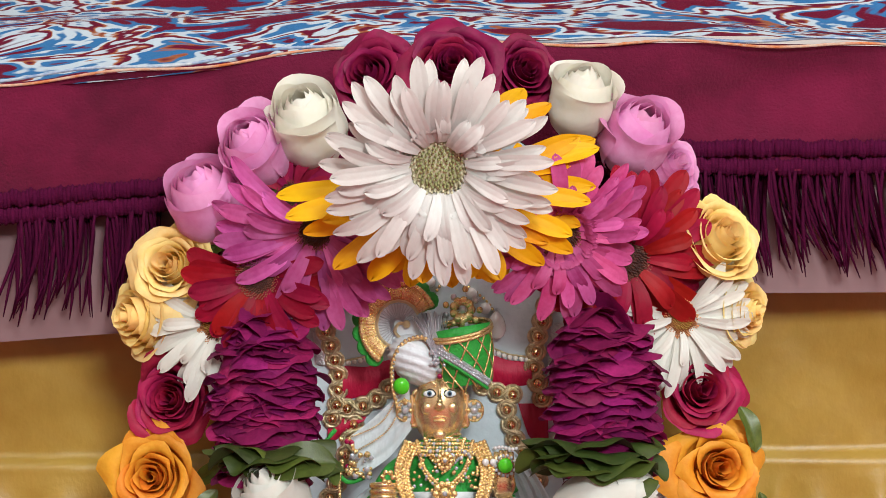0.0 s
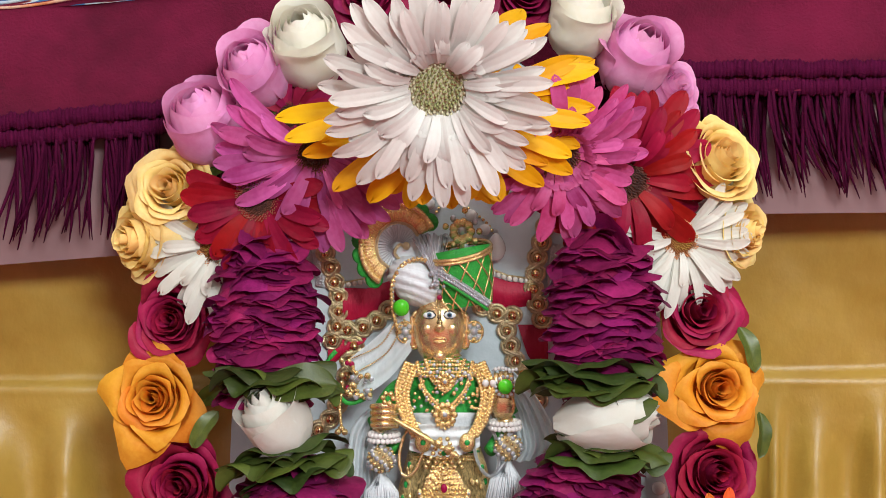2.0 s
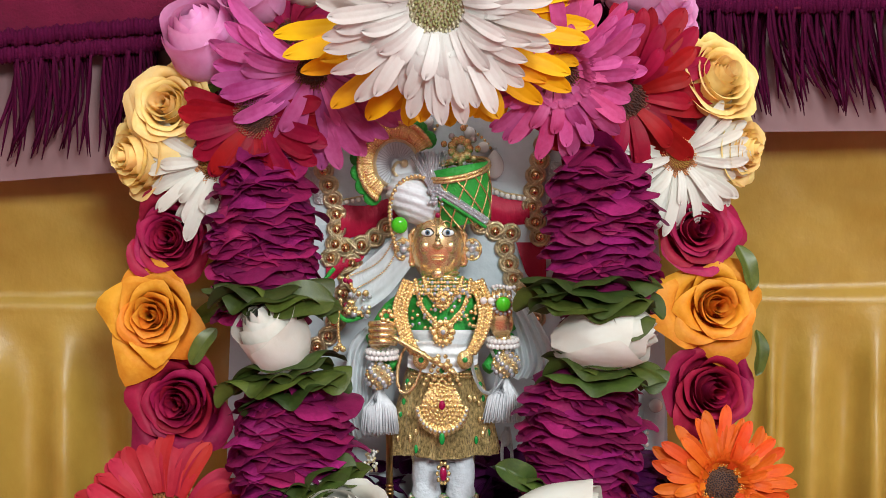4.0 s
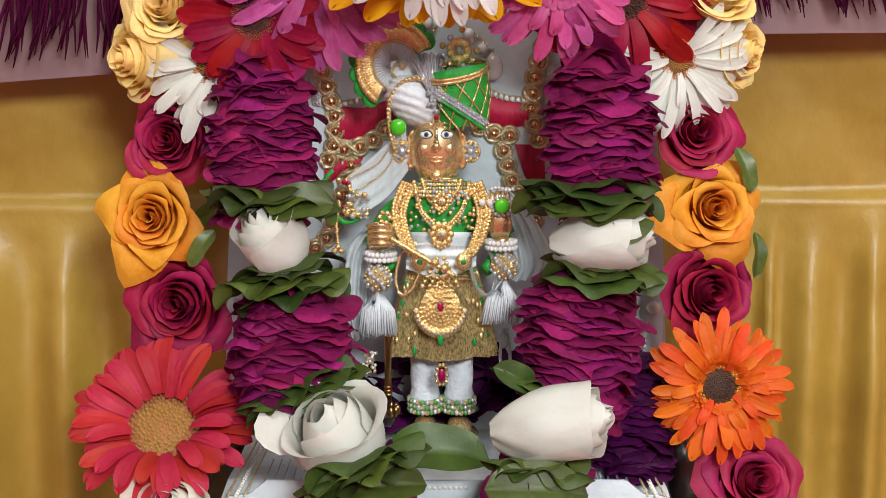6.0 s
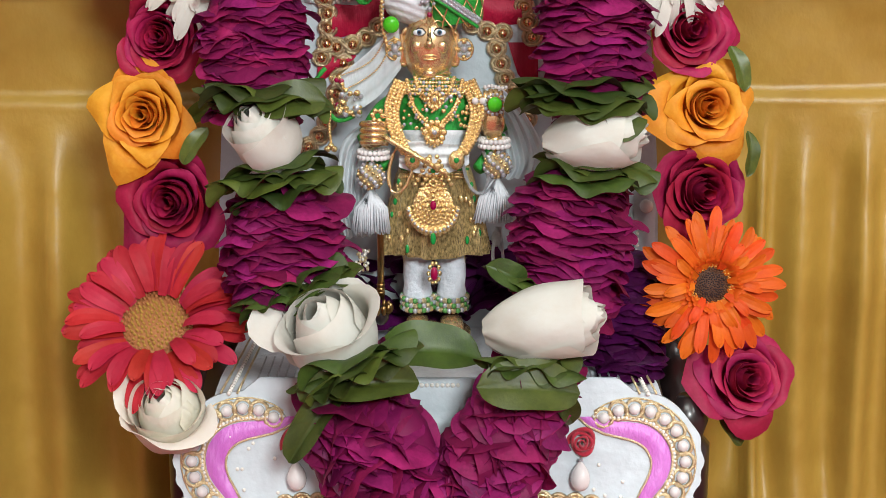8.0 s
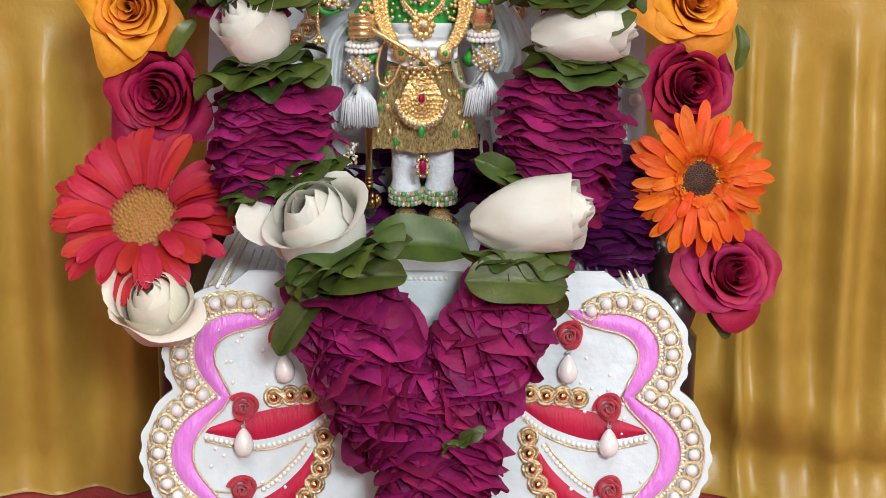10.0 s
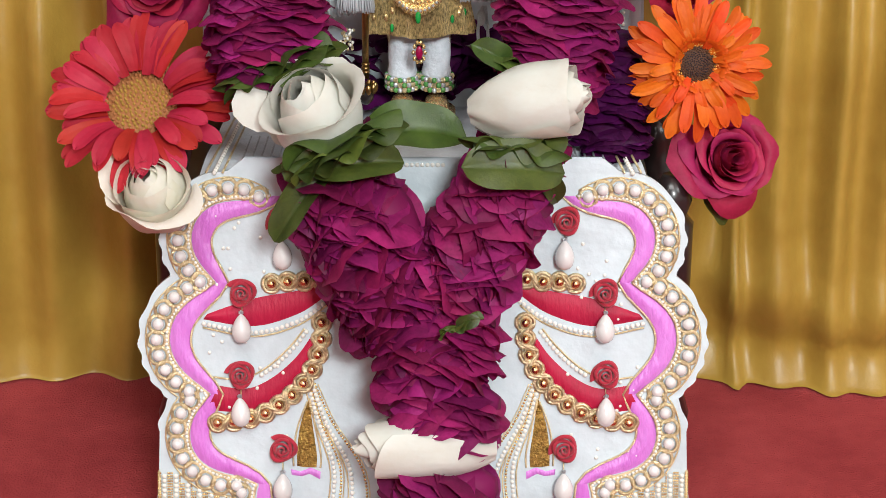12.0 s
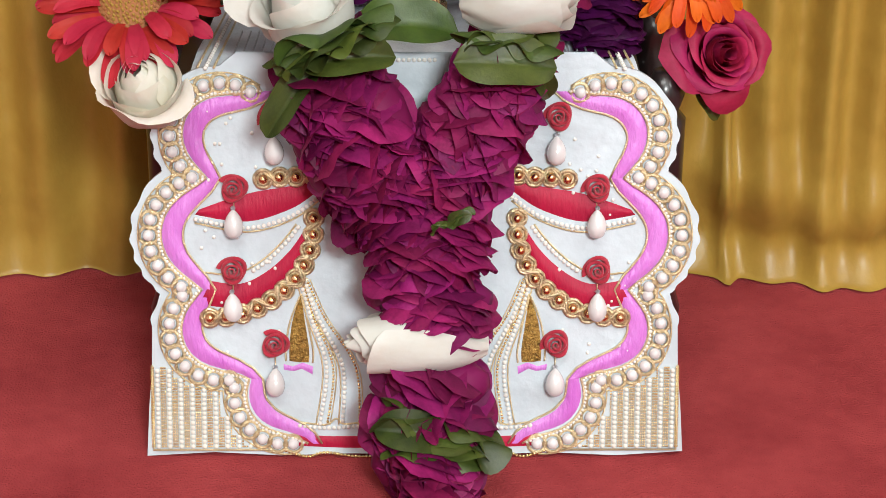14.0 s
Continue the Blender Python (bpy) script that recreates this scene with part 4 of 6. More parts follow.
# ---------------------------------------------------------------- throne
throne = thing("throne", (0.0035, -0.02, 0.0), "small throne dressed in white satin with gold and pearl embroidery", "throne")
UP = Matrix.Translation((-0.0035, 0.02, 0.0))
BOARD = UP @ pose(0.0035, -0.12, 0.0, -15.1)
# four overlapping rounds make the scalloped edge
ROUNDS = [(0.1050, 0.1815, 0.0285), (0.1135, 0.1263, 0.0325), (0.1070, 0.0730, 0.0288), (0.0718, 0.0365, 0.0288)]


def inset(arcs, near, mid):
    """The scalloped line moved inward, by near at the notches and by mid halfway along each round."""
    out = []
    for (cx, cz, r), arc in zip(ROUNDS, arcs):
        line = []
        for k, (x, z) in enumerate(arc):
            f = math.sin(math.pi * k / (len(arc) - 1)) ** 0.7
            to = Vector((cx - x, cz - z)).normalized()
            way = Vector((-1.0, 0.0)).lerp(to, f).normalized() * (near + (mid - near) * f)
            line.append((x + way.x, z + way.y))
        out.append(line)
    return out


def grown(d):
    return [(x, z, r + d) for x, z, r in ROUNDS]


outer = [q for arc in scallops(grown(0.0098), 128, -40, 40)[:3] for q in arc]
half = [q for q in outer if q[1] > 0.073]
edge = [(0.098, 0.226), (0.106, 0.219)] + [q for q in half if q[0] > 0.112] + [(0.1460, 0.05), (0.1472, 0.03), (0.1485, 0.002)]
down = [edge[0]]
for q in edge[1:]:
    if q[1] < down[-1][1] - 0.0006:
        down.append(q)
edge = down
vs, fs = [], []
rows_n = len(edge)
for s in (0.0, 0.007):
    for x, z in edge:
        for k in range(9):
            t = 2 * k / 8 - 1
            w = 0.0008 * math.sin(x * 300 + z * 500)
            vs.append((t * (x + w), s - (0.0012 * (1 - (t * x / 0.15) ** 2) if s == 0 else 0), z + (0.0012 * math.sin(14 * t) if z < 0.005 else 0) + (0.0 if z > 0.2 else 0)))
for s in (0, 1):
    o = s * rows_n * 9
    for i in range(rows_n - 1):
        for k in range(8):
            q = (o + i * 9 + k, o + (i + 1) * 9 + k, o + (i + 1) * 9 + k + 1, o + i * 9 + k + 1)
            fs.append(q if s == 0 else q[::-1])
o = rows_n * 9
for i in range(rows_n - 1):
    fs.append((i * 9, o + i * 9, o + (i + 1) * 9, (i + 1) * 9))
    fs.append((i * 9 + 8, (i + 1) * 9 + 8, o + (i + 1) * 9 + 8, o + i * 9 + 8))
b0 = (rows_n - 1) * 9
for k in range(8):
    fs.append((b0 + k, o + b0 + k, o + b0 + k + 1, b0 + k + 1))
apron = link("apron", mesh_of("apron", vs, fs, WHITE_SATIN, None, False), throne, BOARD, "white satin apron with scalloped sides")
emb = Panel(apron, Matrix.Identity(4))

for s in (-1, 1):
    border = [q for arc in scallops(ROUNDS, 128, -100) for q in arc]
    for q, d in spaced([emb.p3(a) for a in border], 0.00885, 0.002):
        emb.pearl((s * q.x, q.z), 0.0032)
        ring = [Vector((s * q.x + 0.0050 * math.cos(t), -0.0012, q.z + 0.0050 * math.sin(t))) for t in [2 * math.pi * i / 12 for i in range(12)]]
        emb.cord.tube(ring, 0.0011, 0, 5, closed=True)
    rim_arcs = scallops(ROUNDS, 122, -100)
    emb.line(flip([q for arc in inset(rim_arcs, 0.0072, 0.0066) for q in arc], s), 0.0008)
    emb.line(flip([q for arc in scallops(grown(0.0058), 128, -100) for q in arc], s), 0.0005)
    emb.beads(flip([q for arc in inset(rim_arcs, 0.0060, 0.0056) for q in arc], s), 0.0011, 0.0022)
    # orchid crescents
    out_arcs, in_arcs = inset(rim_arcs, 0.0080, 0.0075), inset(rim_arcs, 0.0150, 0.0190)
    for a, b in zip(out_arcs, in_arcs):
        emb.patch("orchid_band", flip(a, s), flip(b, s), PURPLE_SATIN, puff=0.0016, label="shiny orchid satin-stitch crescent")
    emb.line(flip([q for arc in in_arcs for q in arc], s), 0.0007, 0.0016)
    # red swags with seed pearls
    up1, lo1 = flat([(0.055, 0.158), (0.070, 0.155), (0.090, 0.151), (0.118, 0.1405)]), flat([(0.0525, 0.150), (0.068, 0.139), (0.092, 0.1325), (0.1205, 0.1375)])
    emb.patch("red_swag", flip(up1, s), flip(lo1, s), RED_SATIN, puff=0.0018, label="crimson satin-stitch swag")
    emb.beads(flip([(x, z - 0.0022) for x, z in lo1], s), 0.0014, 0.0029)
    emb.line(flip([(x, z - 0.0044) for x, z in lo1], s), 0.0006)
    up2, lo2 = flat([(0.062, 0.128), (0.070, 0.118), (0.082, 0.107), (0.096, 0.100), (0.112, 0.101)]), flat([(0.058, 0.128), (0.066, 0.107), (0.082, 0.092), (0.098, 0.085), (0.119, 0.087)])
    emb.patch("red_swag", flip(up2, s), flip(lo2, s), RED_SATIN, puff=0.0018, label="crimson satin-stitch swag")
    emb.beads(flip([(x + 0.002, z + 0.0028) for x, z in up2[:16]], s), 0.0014, 0.0029)
    emb.line(flip([(x + 0.003, z + 0.0045) for x, z in up2], s), 0.0006)
    # coils of gold
    emb.coil(flip(flat([(0.056, 0.160), (0.068, 0.1585), (0.080, 0.1585), (0.090, 0.154)]), s))
    emb.coil(flip(flat([(0.0555, 0.136), (0.0565, 0.122), (0.063, 0.106), (0.074, 0.094), (0.088, 0.085), (0.102, 0.081), (0.117, 0.080)]), s))
    for q, dq in (((0.099, 0.1525), (0.099, 0.1335)), ((0.100, 0.107), (0.1, 0.087)), ((0.0775, 0.0655), (0.0772, 0.0445)), ((0.0775, 0.192), (0.0765, 0.174))):
        emb.rosette((s * q[0], q[1]), (s * dq[0], dq[1]), 0.0080)
    # gold feather and its fan of pearl lines
    fa, fb = flat([(0.0625, 0.0935), (0.0595, 0.078), (0.0565, 0.062), (0.0568, 0.0545)], 5), flat([(0.0636, 0.092), (0.0690, 0.078), (0.0715, 0.064), (0.0715, 0.0555)], 5)
    emb.patch("gold_feather", flip(fa, s), flip(fb, s), SEQUIN, puff=0.0015, label="gold sequin feather")
    emb.line(flip(fa, s), 0.0006)
    emb.line(flip(fb, s), 0.0006)
    emb.patch("orchid_tip", flip([(0.0565, 0.0535), (0.062, 0.0555), (0.068, 0.0530), (0.073, 0.0545)], s), flip([(0.057, 0.0465), (0.063, 0.0500), (0.0665, 0.0490), (0.0725, 0.0495)], s), PURPLE_SATIN)
    for k, (x1, x2, x3) in enumerate(((0.0575, 0.0490, 0.0530), (0.0560, 0.0455, 0.0490), (0.0535, 0.0400, 0.0405), (0.0500, 0.0330, 0.0310))):
        ln = flat([(0.0625 - 0.001 * k, 0.0985 + 0.001 * k), (x1, 0.080), (x2, 0.052), (x3, 0.019)])
        if k % 2 == 0:
            emb.beads(flip(ln, s), 0.0013, 0.0027)
            emb.line(flip([(x + 0.0022, z) for x, z in ln], s), 0.0005)
        else:
            emb.beads(flip(ln, s), 0.0008, 0.0019, k=1)
            emb.line(flip([(x - 0.0016, z) for x, z in ln], s), 0.0004)
    # corner ground of pearl columns and gold
    for c in range(13):
        x = 0.1428 - 0.0064 * c / 1.0
        top = 0.052
        for cx, cz, r in ROUNDS[2:]:
            dx = x - cx
            if abs(dx) < r + 0.006:
                top = min(top, cz - math.sqrt((r + 0.006) ** 2 - dx * dx))
        if top > 0.006:
            emb.beads([(s * x, 0.0065), (s * x, top)], 0.00135, 0.0027)
            for dx in (-0.0021, 0.0021, 0.0033):
                emb.beads([(s * (x + dx), 0.0065), (s * (x + dx), top)], 0.0006, 0.0015, k=1)
    emb.line([(s * 0.0785, 0.0045), (s * 0.1455, 0.0045), (s * 0.1455, 0.053)], 0.0007)
    # hem swag
    emb.patch("red_hem", flip(flat([(0.066, 0.0165), (0.052, 0.0145), (0.030, 0.0155), (0.0, 0.015)]), s), flip(flat([(0.070, 0.005), (0.050, 0.004), (0.030, 0.0025), (0.0, 0.004)]), s), RED_SATIN)
    emb.beads(flip(flat([(0.064, 0.0185), (0.05, 0.017), (0.030, 0.018), (0.0, 0.018)]), s), 0.0013, 0.0027)
    emb.beads(flip(flat([(0.072, 0.004), (0.060, 0.0005), (0.050, 0.003), (0.03, 0.0005), (0.0, 0.003)]), s), 0.0010, 0.0020, k=1)
    emb.line(flip(flat([(0.064, 0.0205), (0.05, 0.019), (0.044, 0.0225), (0.040, 0.0195), (0.030, 0.020), (0.0, 0.020)]), s), 0.0006)
    # top edge: a row of pearls and cords across the seat front
    for k in range(30):
        a, b = rng.uniform(0.075, 0.118), rng.uniform(0.06, 0.195)
        emb.seed.ball(emb.p3((s * a, b), 0.001), 0.0011, 0, 7, 5)
emb.beads([(-0.012, 0.2225), (0.012, 0.2225)], 0.0013, 0.0028)
emb.finish("apron")

# seat, its cover and the legs
p = Pile()
xs, ys = 0.128, (-0.052, 0.075)
p.add([(a * xs, b, z) for z in (0.165, 0.198) for a, b in ((-1, ys[0]), (1, ys[0]), (1, ys[1]), (-1, ys[1]))], [(3, 2, 1, 0), (4, 5, 6, 7), (0, 1, 5, 4), (1, 2, 6, 5), (2, 3, 7, 6), (3, 0, 4, 7)])
link("seat", p.mesh("seat", DARKWOOD, False), throne, UP)


def cover_fn(u, v):
    x = 0.0035 + (0.112 + 0.010 * (1 - v)) * (2 * u - 1)
    y = -0.062 + 0.125 * v
    drop_z = 0.014 * max(0.0, 1 - v / 0.25) ** 2
    return (x, y, 0.2085 + 0.0014 * math.sin(46 * x) * math.sin(9 * v) + 0.0016 * noise.noise((x * 60, y * 60, 0)) - drop_z * 0.2)


cover = link("seat_cover", sheet("seat_cover", 60, 40, cover_fn, mat("crinkled_silver_white", (0.70, 0.74, 0.80), rough=0.3, scale=60, dark=0.8, bump=0.7, bump_scale=160)), throne, UP, "crinkled silvery white seat cover")
emb = Panel(cover, Matrix.Translation((0.0035, -0.066, 0.2105)) @ pose(0, 0, 0, -90))
for s in (-1, 1):
    emb.line([(s * 0.1175, 0.0), (s * 0.108, 0.085)], 0.0007)
    emb.line([(s * 0.1085, 0.0), (s * 0.100, 0.085)], 0.0007)
    for q, d in spaced([emb.p3(a, 0.001) for a in ((s * 0.113, 0.0), (s * 0.104, 0.085))], 0.0036):
        emb.seed.ball(q, 0.0014, 0, 7, 5)
    for k in range(7):
        emb.line([(s * (0.070 + 0.005 * k), 0.008), (s * (0.068 + 0.0048 * k), 0.055)], 0.0006, 0.001, 1)
emb.finish("cover")

leg_prof = [(0.010, 0.0), (0.013, 0.006), (0.009, 0.014), (0.014, 0.03), (0.016, 0.05), (0.010, 0.07), (0.014, 0.085), (0.009, 0.1), (0.013, 0.13), (0.013, 0.17), (0.009, 0.175), (0.012, 0.185), (0.006, 0.198)]
for x in (-0.134, 0.142):
    for y in (-0.035, 0.06):
        p = Pile()
        p.lathe(leg_prof, n=14)
        link("leg", p.mesh("leg", DARKWOOD), throne, UP @ Matrix.Translation((x, y, 0)), "turned black lacquered leg")
for x in (-0.134, 0.142):
    p = Pile()
    p.tube([(x, -0.035, 0.06), (x, 0.06, 0.06)], 0.006, 0, 8)
    link("stretcher", p.mesh("stretcher", DARKWOOD), throne, UP)
    p = Pile()
    p.lathe([(0.009, 0.25), (0.011, 0.30), (0.009, 0.36), (0.011, 0.42), (0.008, 0.50), (0.010, 0.53), (0.003, 0.545)], n=12)
    link("back_post", p.mesh("back_post", DARKWOOD), throne, UP @ Matrix.Translation((x * 0.8, 0.062, -0.06)))

# backrest
BACK = UP @ Matrix.Translation((0, 0.042, 0))
def back_fn(u, v):
    t = 2 * u - 1
    z = 0.205 + (0.335 - 0.10 * t * t) * v
    return (0.0035 + 0.128 * t * (1 - 0.12 * v * v), 0.004 * t * t + 0.0012 * noise.noise((t * 9, v * 12, 0)), z)


back = link("backrest", sheet("backrest", 48, 48, back_fn, WHITE_SATIN), throne, BACK, "white satin backrest with gold coils and red satin")
rear = link("back_board", sheet("back_board", 12, 12, lambda u, v: (lambda q: (q[0], q[1] + 0.012, q[2]))(back_fn(u, v)), DARKWOOD), throne, BACK)
emb = Panel(back, Matrix.Identity(4))
emb.coil([(-0.0683, 0.4302), (-0.0623, 0.4126), (-0.0581, 0.3949), (-0.0595, 0.3803), (-0.0635, 0.3689)], 0.0086, 0.0048)
emb.coil([(-0.0538, 0.378), (-0.0414, 0.38), (-0.027, 0.3923)])
emb.coil([(-0.0501, 0.3689), (-0.0575, 0.3392), (-0.0644, 0.3259), (-0.0732, 0.3176)])
emb.coil([(0.0574, 0.4367), (0.0529, 0.4191), (0.0509, 0.4014), (0.0543, 0.3869), (0.0572, 0.3804)])
emb.coil([(0.0222, 0.3911), (0.0333, 0.3859), (0.0476, 0.3865)])
emb.coil([(0.0359, 0.3774), (0.0399, 0.3617), (0.049, 0.3433), (0.0562, 0.3326)])
emb.patch("red_panel", [(-0.0561, 0.402), (-0.0428, 0.4014), (-0.0238, 0.4078)], [(-0.0563, 0.3819), (-0.0429, 0.3852), (-0.0238, 0.3956)], RED_SATIN, puff=0.003)
emb.patch("red_panel", [(0.0221, 0.4104), (0.0363, 0.4053), (0.0496, 0.404)], [(0.0221, 0.395), (0.0364, 0.3898), (0.0498, 0.3911)], RED_SATIN, puff=0.003)
emb.patch("red_panel", [(-0.0648, 0.3689), (-0.0558, 0.3738), (-0.043, 0.3728)], [(-0.065, 0.3491), (-0.0607, 0.359), (-0.0456, 0.3695)], RED_SATIN, puff=0.003)
emb.patch("red_panel", [(0.0422, 0.3804), (0.0524, 0.3804), (0.0588, 0.3787)], [(0.0479, 0.3624), (0.0553, 0.3525), (0.0598, 0.3492)], RED_SATIN, puff=0.003)
emb.beads([(-0.0561, 0.4033), (-0.0427, 0.4059), (-0.0269, 0.4143)], 0.0016, 0.0033)
emb.line([(-0.056, 0.4049), (-0.0427, 0.4075), (-0.0269, 0.4159)], 0.0007)
emb.beads([(0.022, 0.413), (0.0363, 0.4072), (0.0496, 0.4053)], 0.0016, 0.0033)
emb.line([(0.022, 0.4146), (0.0363, 0.4088), (0.0496, 0.4069)], 0.0007)
for q in ((0.0292, 0.4271), (-0.0073, 0.4499), (0.0159, 0.4436), (0.0235, 0.4351)):
    emb.pearl(q, 0.0034)
link("drop_pearl", DROP_MESH, back, Matrix.Translation(emb.p3((0.0298, 0.4265), 0.006)) @ Matrix.Diagonal((0.0055, 0.0055, 0.0066, 1)), "hanging pearl drop")
emb.beads(flat([(-0.0016, 0.4556), (0.0109, 0.4493), (0.0235, 0.4398), (0.0292, 0.4319)]), 0.0010, 0.0026, k=1)
emb.beads(flat([(-0.0048, 0.443), (0.0015, 0.4525), (0.0077, 0.4588)]), 0.0010, 0.0026, k=1)
emb.patch("silver_strip", [(-0.0771, 0.4334), (-0.0726, 0.4174), (-0.0712, 0.403)], [(-0.0692, 0.4334), (-0.0647, 0.4174), (-0.0633, 0.403)], SILVER, puff=0.002)
emb.patch("silver_strip", [(0.0607, 0.4271), (0.059, 0.4111), (0.0587, 0.3885)], [(0.0708, 0.4271), (0.0685, 0.4111), (0.0666, 0.3885)], SILVER, puff=0.002)
# narrow pearl strips of the back that show between the flowers
emb.patch("side_strip", [(0.1155, 0.3025), (0.1165, 0.2617), (0.1176, 0.2202)], [(0.1284, 0.3025), (0.1283, 0.2617), (0.1268, 0.2202)], WHITE_SATIN, puff=0.002)
for y in ((0.1224, 0.2975), (0.1227, 0.285)):
    emb.pearl(y, 0.0042)
emb.beads([(0.1181, 0.2754), (0.1182, 0.248), (0.1176, 0.2202)], 0.0014, 0.0036)
emb.finish("back")

# ---------------------------------------------------------------- statue
GREEN_CLOTH = mat("bright_green_silk", (0.025, 0.36, 0.045), rough=0.5, scale=0.09, dark=0.7, bump=0.5, bump_scale=0.25)
WHITE_CLOTH = mat("soft_white_silk", (0.70, 0.73, 0.76), rough=0.45, scale=0.05, dark=0.9, bump=0.4, bump_scale=0.1)
GAUZE = mat("sheer_white_gauze", (0.72, 0.78, 0.81), rough=0.35, scale=0.06, dark=0.88, bump=0.4, bump_scale=0.15, stretch=(1, 1, 0.2), trans=0.3)
BROCADE = mat("gold_brocade", (0.86, 0.66, 0.32), rough=0.3, metal=0.85, scale=0.3, second=(0.13, 0.09, 0.03), bump=0.9, bump_scale=0.7, stretch=(1, 1, 0.5))
EYE_WHITE = mat("white_enamel", (0.8, 0.84, 0.86), rough=0.2, scale=50, dark=0.96)
EYE_DARK = mat("black_enamel", (0.012, 0.012, 0.014), rough=0.25, scale=50)
EYE_BLUE = mat("blue_grey_enamel", (0.10, 0.2, 0.3), rough=0.2, scale=50)
RUBY = mat("ruby_glass", (0.30, 0.004, 0.05), rough=0.08, scale=80, coat=0.8)
EMERALD = mat("emerald_glass", (0.01, 0.26, 0.05), rough=0.08, scale=80, coat=0.8)
CRYSTAL = mat("clear_rhinestone", (0.72, 0.74, 0.80), rough=0.08, metal=0.55, scale=600, dark=0.5)
TASSEL = mat("white_silk_floss", (0.74, 0.76, 0.80), rough=0.5, scale=0.2, dark=0.85, trans=0.2)
U = 0.0003125
BASE = (0.001, 0, 0.2234)
STAT = Matrix.Translation(BASE) @ Matrix.Diagonal((U, U, U * 1.04, 1))


def tipped(pile):
    """Leans what sits on the front of the figure back, as the figure does."""
    for v in pile.v:
        if v.z > 120:
            v.z -= 0.27 * v.y * min(1.0, (v.z - 120) / 60)
    return pile


def dressed(name, pile, mats, label, category, smooth=True):
    tipped(pile)
    ob = link(name, pile.mesh(name, mats, smooth), None, STAT)
    return tagged(ob, label, category)


def root(name, label, category):
    ob = new(name)
    ob.empty_display_size = 10
    ob.matrix_basis = STAT
    return tagged(ob, label, category)


def piece(name, pile, mats, parent, label=""):
    tipped(pile)
    return link(name, pile.mesh(name, mats), parent, None, label)


# the figure itself: one mesh
p = Pile()
p.lathe([(70, -26), (72, -18), (62, -12), (66, -6), (66, 2), (40, 4)], n=28)
for s in (-1, 1):
    x = -30 if s < 0 else 31
    p.tube([(x, 0, 40), (x, 0, 90), (x * 1.05, 4, 180)], [20, 22, 30], 0, 12)
    p.tube(spline([(x, 14, 16), (x, -10, 20), (x + 2 * s, -40, 10)], 4), [18, 19, 20, 21, 21, 22, 22, 20, 14], 0, 10, squash=0.6)
    for k in range(5):
        p.ball((x + (k - 2) * 8.5, -44 + abs(k - 2) * 2, 9), 5.5, 0, 8, 5, (0.8, 1.7, 0.8))
p.lathe([(52, 150), (58, 220), (50, 290), (56, 350), (66, 400), (62, 424), (34, 442), (25, 456), (24, 470)], n=20, sy=0.6)
for z in (452, 459):
    p.tube([(27 * math.cos(a), -2 + 22 * math.sin(a), z) for a in [2 * math.pi * i / 16 for i in range(16)]], 3, 0, 6, closed=True)
vs, head = [], len(p.v)
for j in range(17):
    a = -math.pi / 2 + math.pi * j / 16
    for i in range(28):
        b = 2 * math.pi * i / 28
        z, rr = math.sin(a), math.cos(a)
        jaw = 1.0 if z > 0 else 1 - 0.16 * z * z
        x, y = 52 * rr * math.cos(b) * jaw, 42 * rr * math.sin(b)
        if y < 0:
            y *= 1 - 0.05 * z
        vs.append((x, y, 501 + 63 * z))
p.add(vs, [(j * 28 + i, j * 28 + (i + 1) % 28, (j + 1) * 28 + (i + 1) % 28, (j + 1) * 28 + i) for j in range(16) for i in range(28)])
p.tube(spline([(0, -39, 535), (0, -44, 522), (0, -51, 506), (0, -45, 501)], 4), [3.5, 3.6, 3.8, 4, 4.5, 5, 6, 7, 7.5, 7.5, 7, 6, 4], 0, 8)
for s in (-1, 1):
    p.ball((s * 6, -44, 504), 4.5, 0, 8, 6)
    p.ball((s * 19, -36.5, 527), 12, 1, 12, 7, (1.0, 0.42, 0.5))
    p.ball((s * 19, -41, 527), 4.6, 3, 10, 6, (1, 0.4, 1))
    p.ball((s * 19, -42.5, 527), 2.6, 2, 8, 6, (1, 0.4, 1))
    p.tube([(s * 7, -39, 527), (s * 12, -41.5, 533), (s * 20, -41, 534.5), (s * 30, -34, 528)], 1.1, 2, 5)
    p.tube([(s * 7, -39.5, 526), (s * 14, -41.5, 521), (s * 24, -39, 521), (s * 30, -34, 527)], 0.7, 2, 5)
    p.tube(spline([(s * 6, -41, 541), (s * 16, -39.5, 547), (s * 30, -33, 541)], 4), 1.3, 0, 5)
    p.ball((s * 23, -34, 502), 12, 0, 10, 7, (1, 0.6, 1))
    p.tube(spline([(s * 42, 0, 535), (s * 52, -2, 525), (s * 50, -4, 500), (s * 53, -4, 478), (s * 46, -4, 474), (s * 44, -4, 486)], 4), 4.5, 0, 8)
p.tube(spline([(-14, -38, 486), (-5, -41.5, 487.5), (0, -42.5, 486.5), (5, -41.5, 487.5), (14, -38, 486)], 3), 2.0, 0, 6)
p.tube(spline([(-11, -38, 482), (0, -42, 480), (11, -38, 482)], 4), 2.6, 0, 6)
p.ball((0, -33, 456), 12, 0, 10, 7, (1.1, 0.7, 0.8))
for v in p.v[head:]:
    v.x = 0.92 * v.x - 9
p.tube([(-58, 0, 412), (-92, 4, 375), (-116, -6, 340)], [18, 16, 14], 0, 10)
p.tube([(-116, -6, 340), (-114, -30, 338), (-106, -44, 345)], [16, 14, 14], 0, 10)
p.ball((-103, -50, 352), 21, 0, 12, 8, (1.1, 0.8, 1.1))
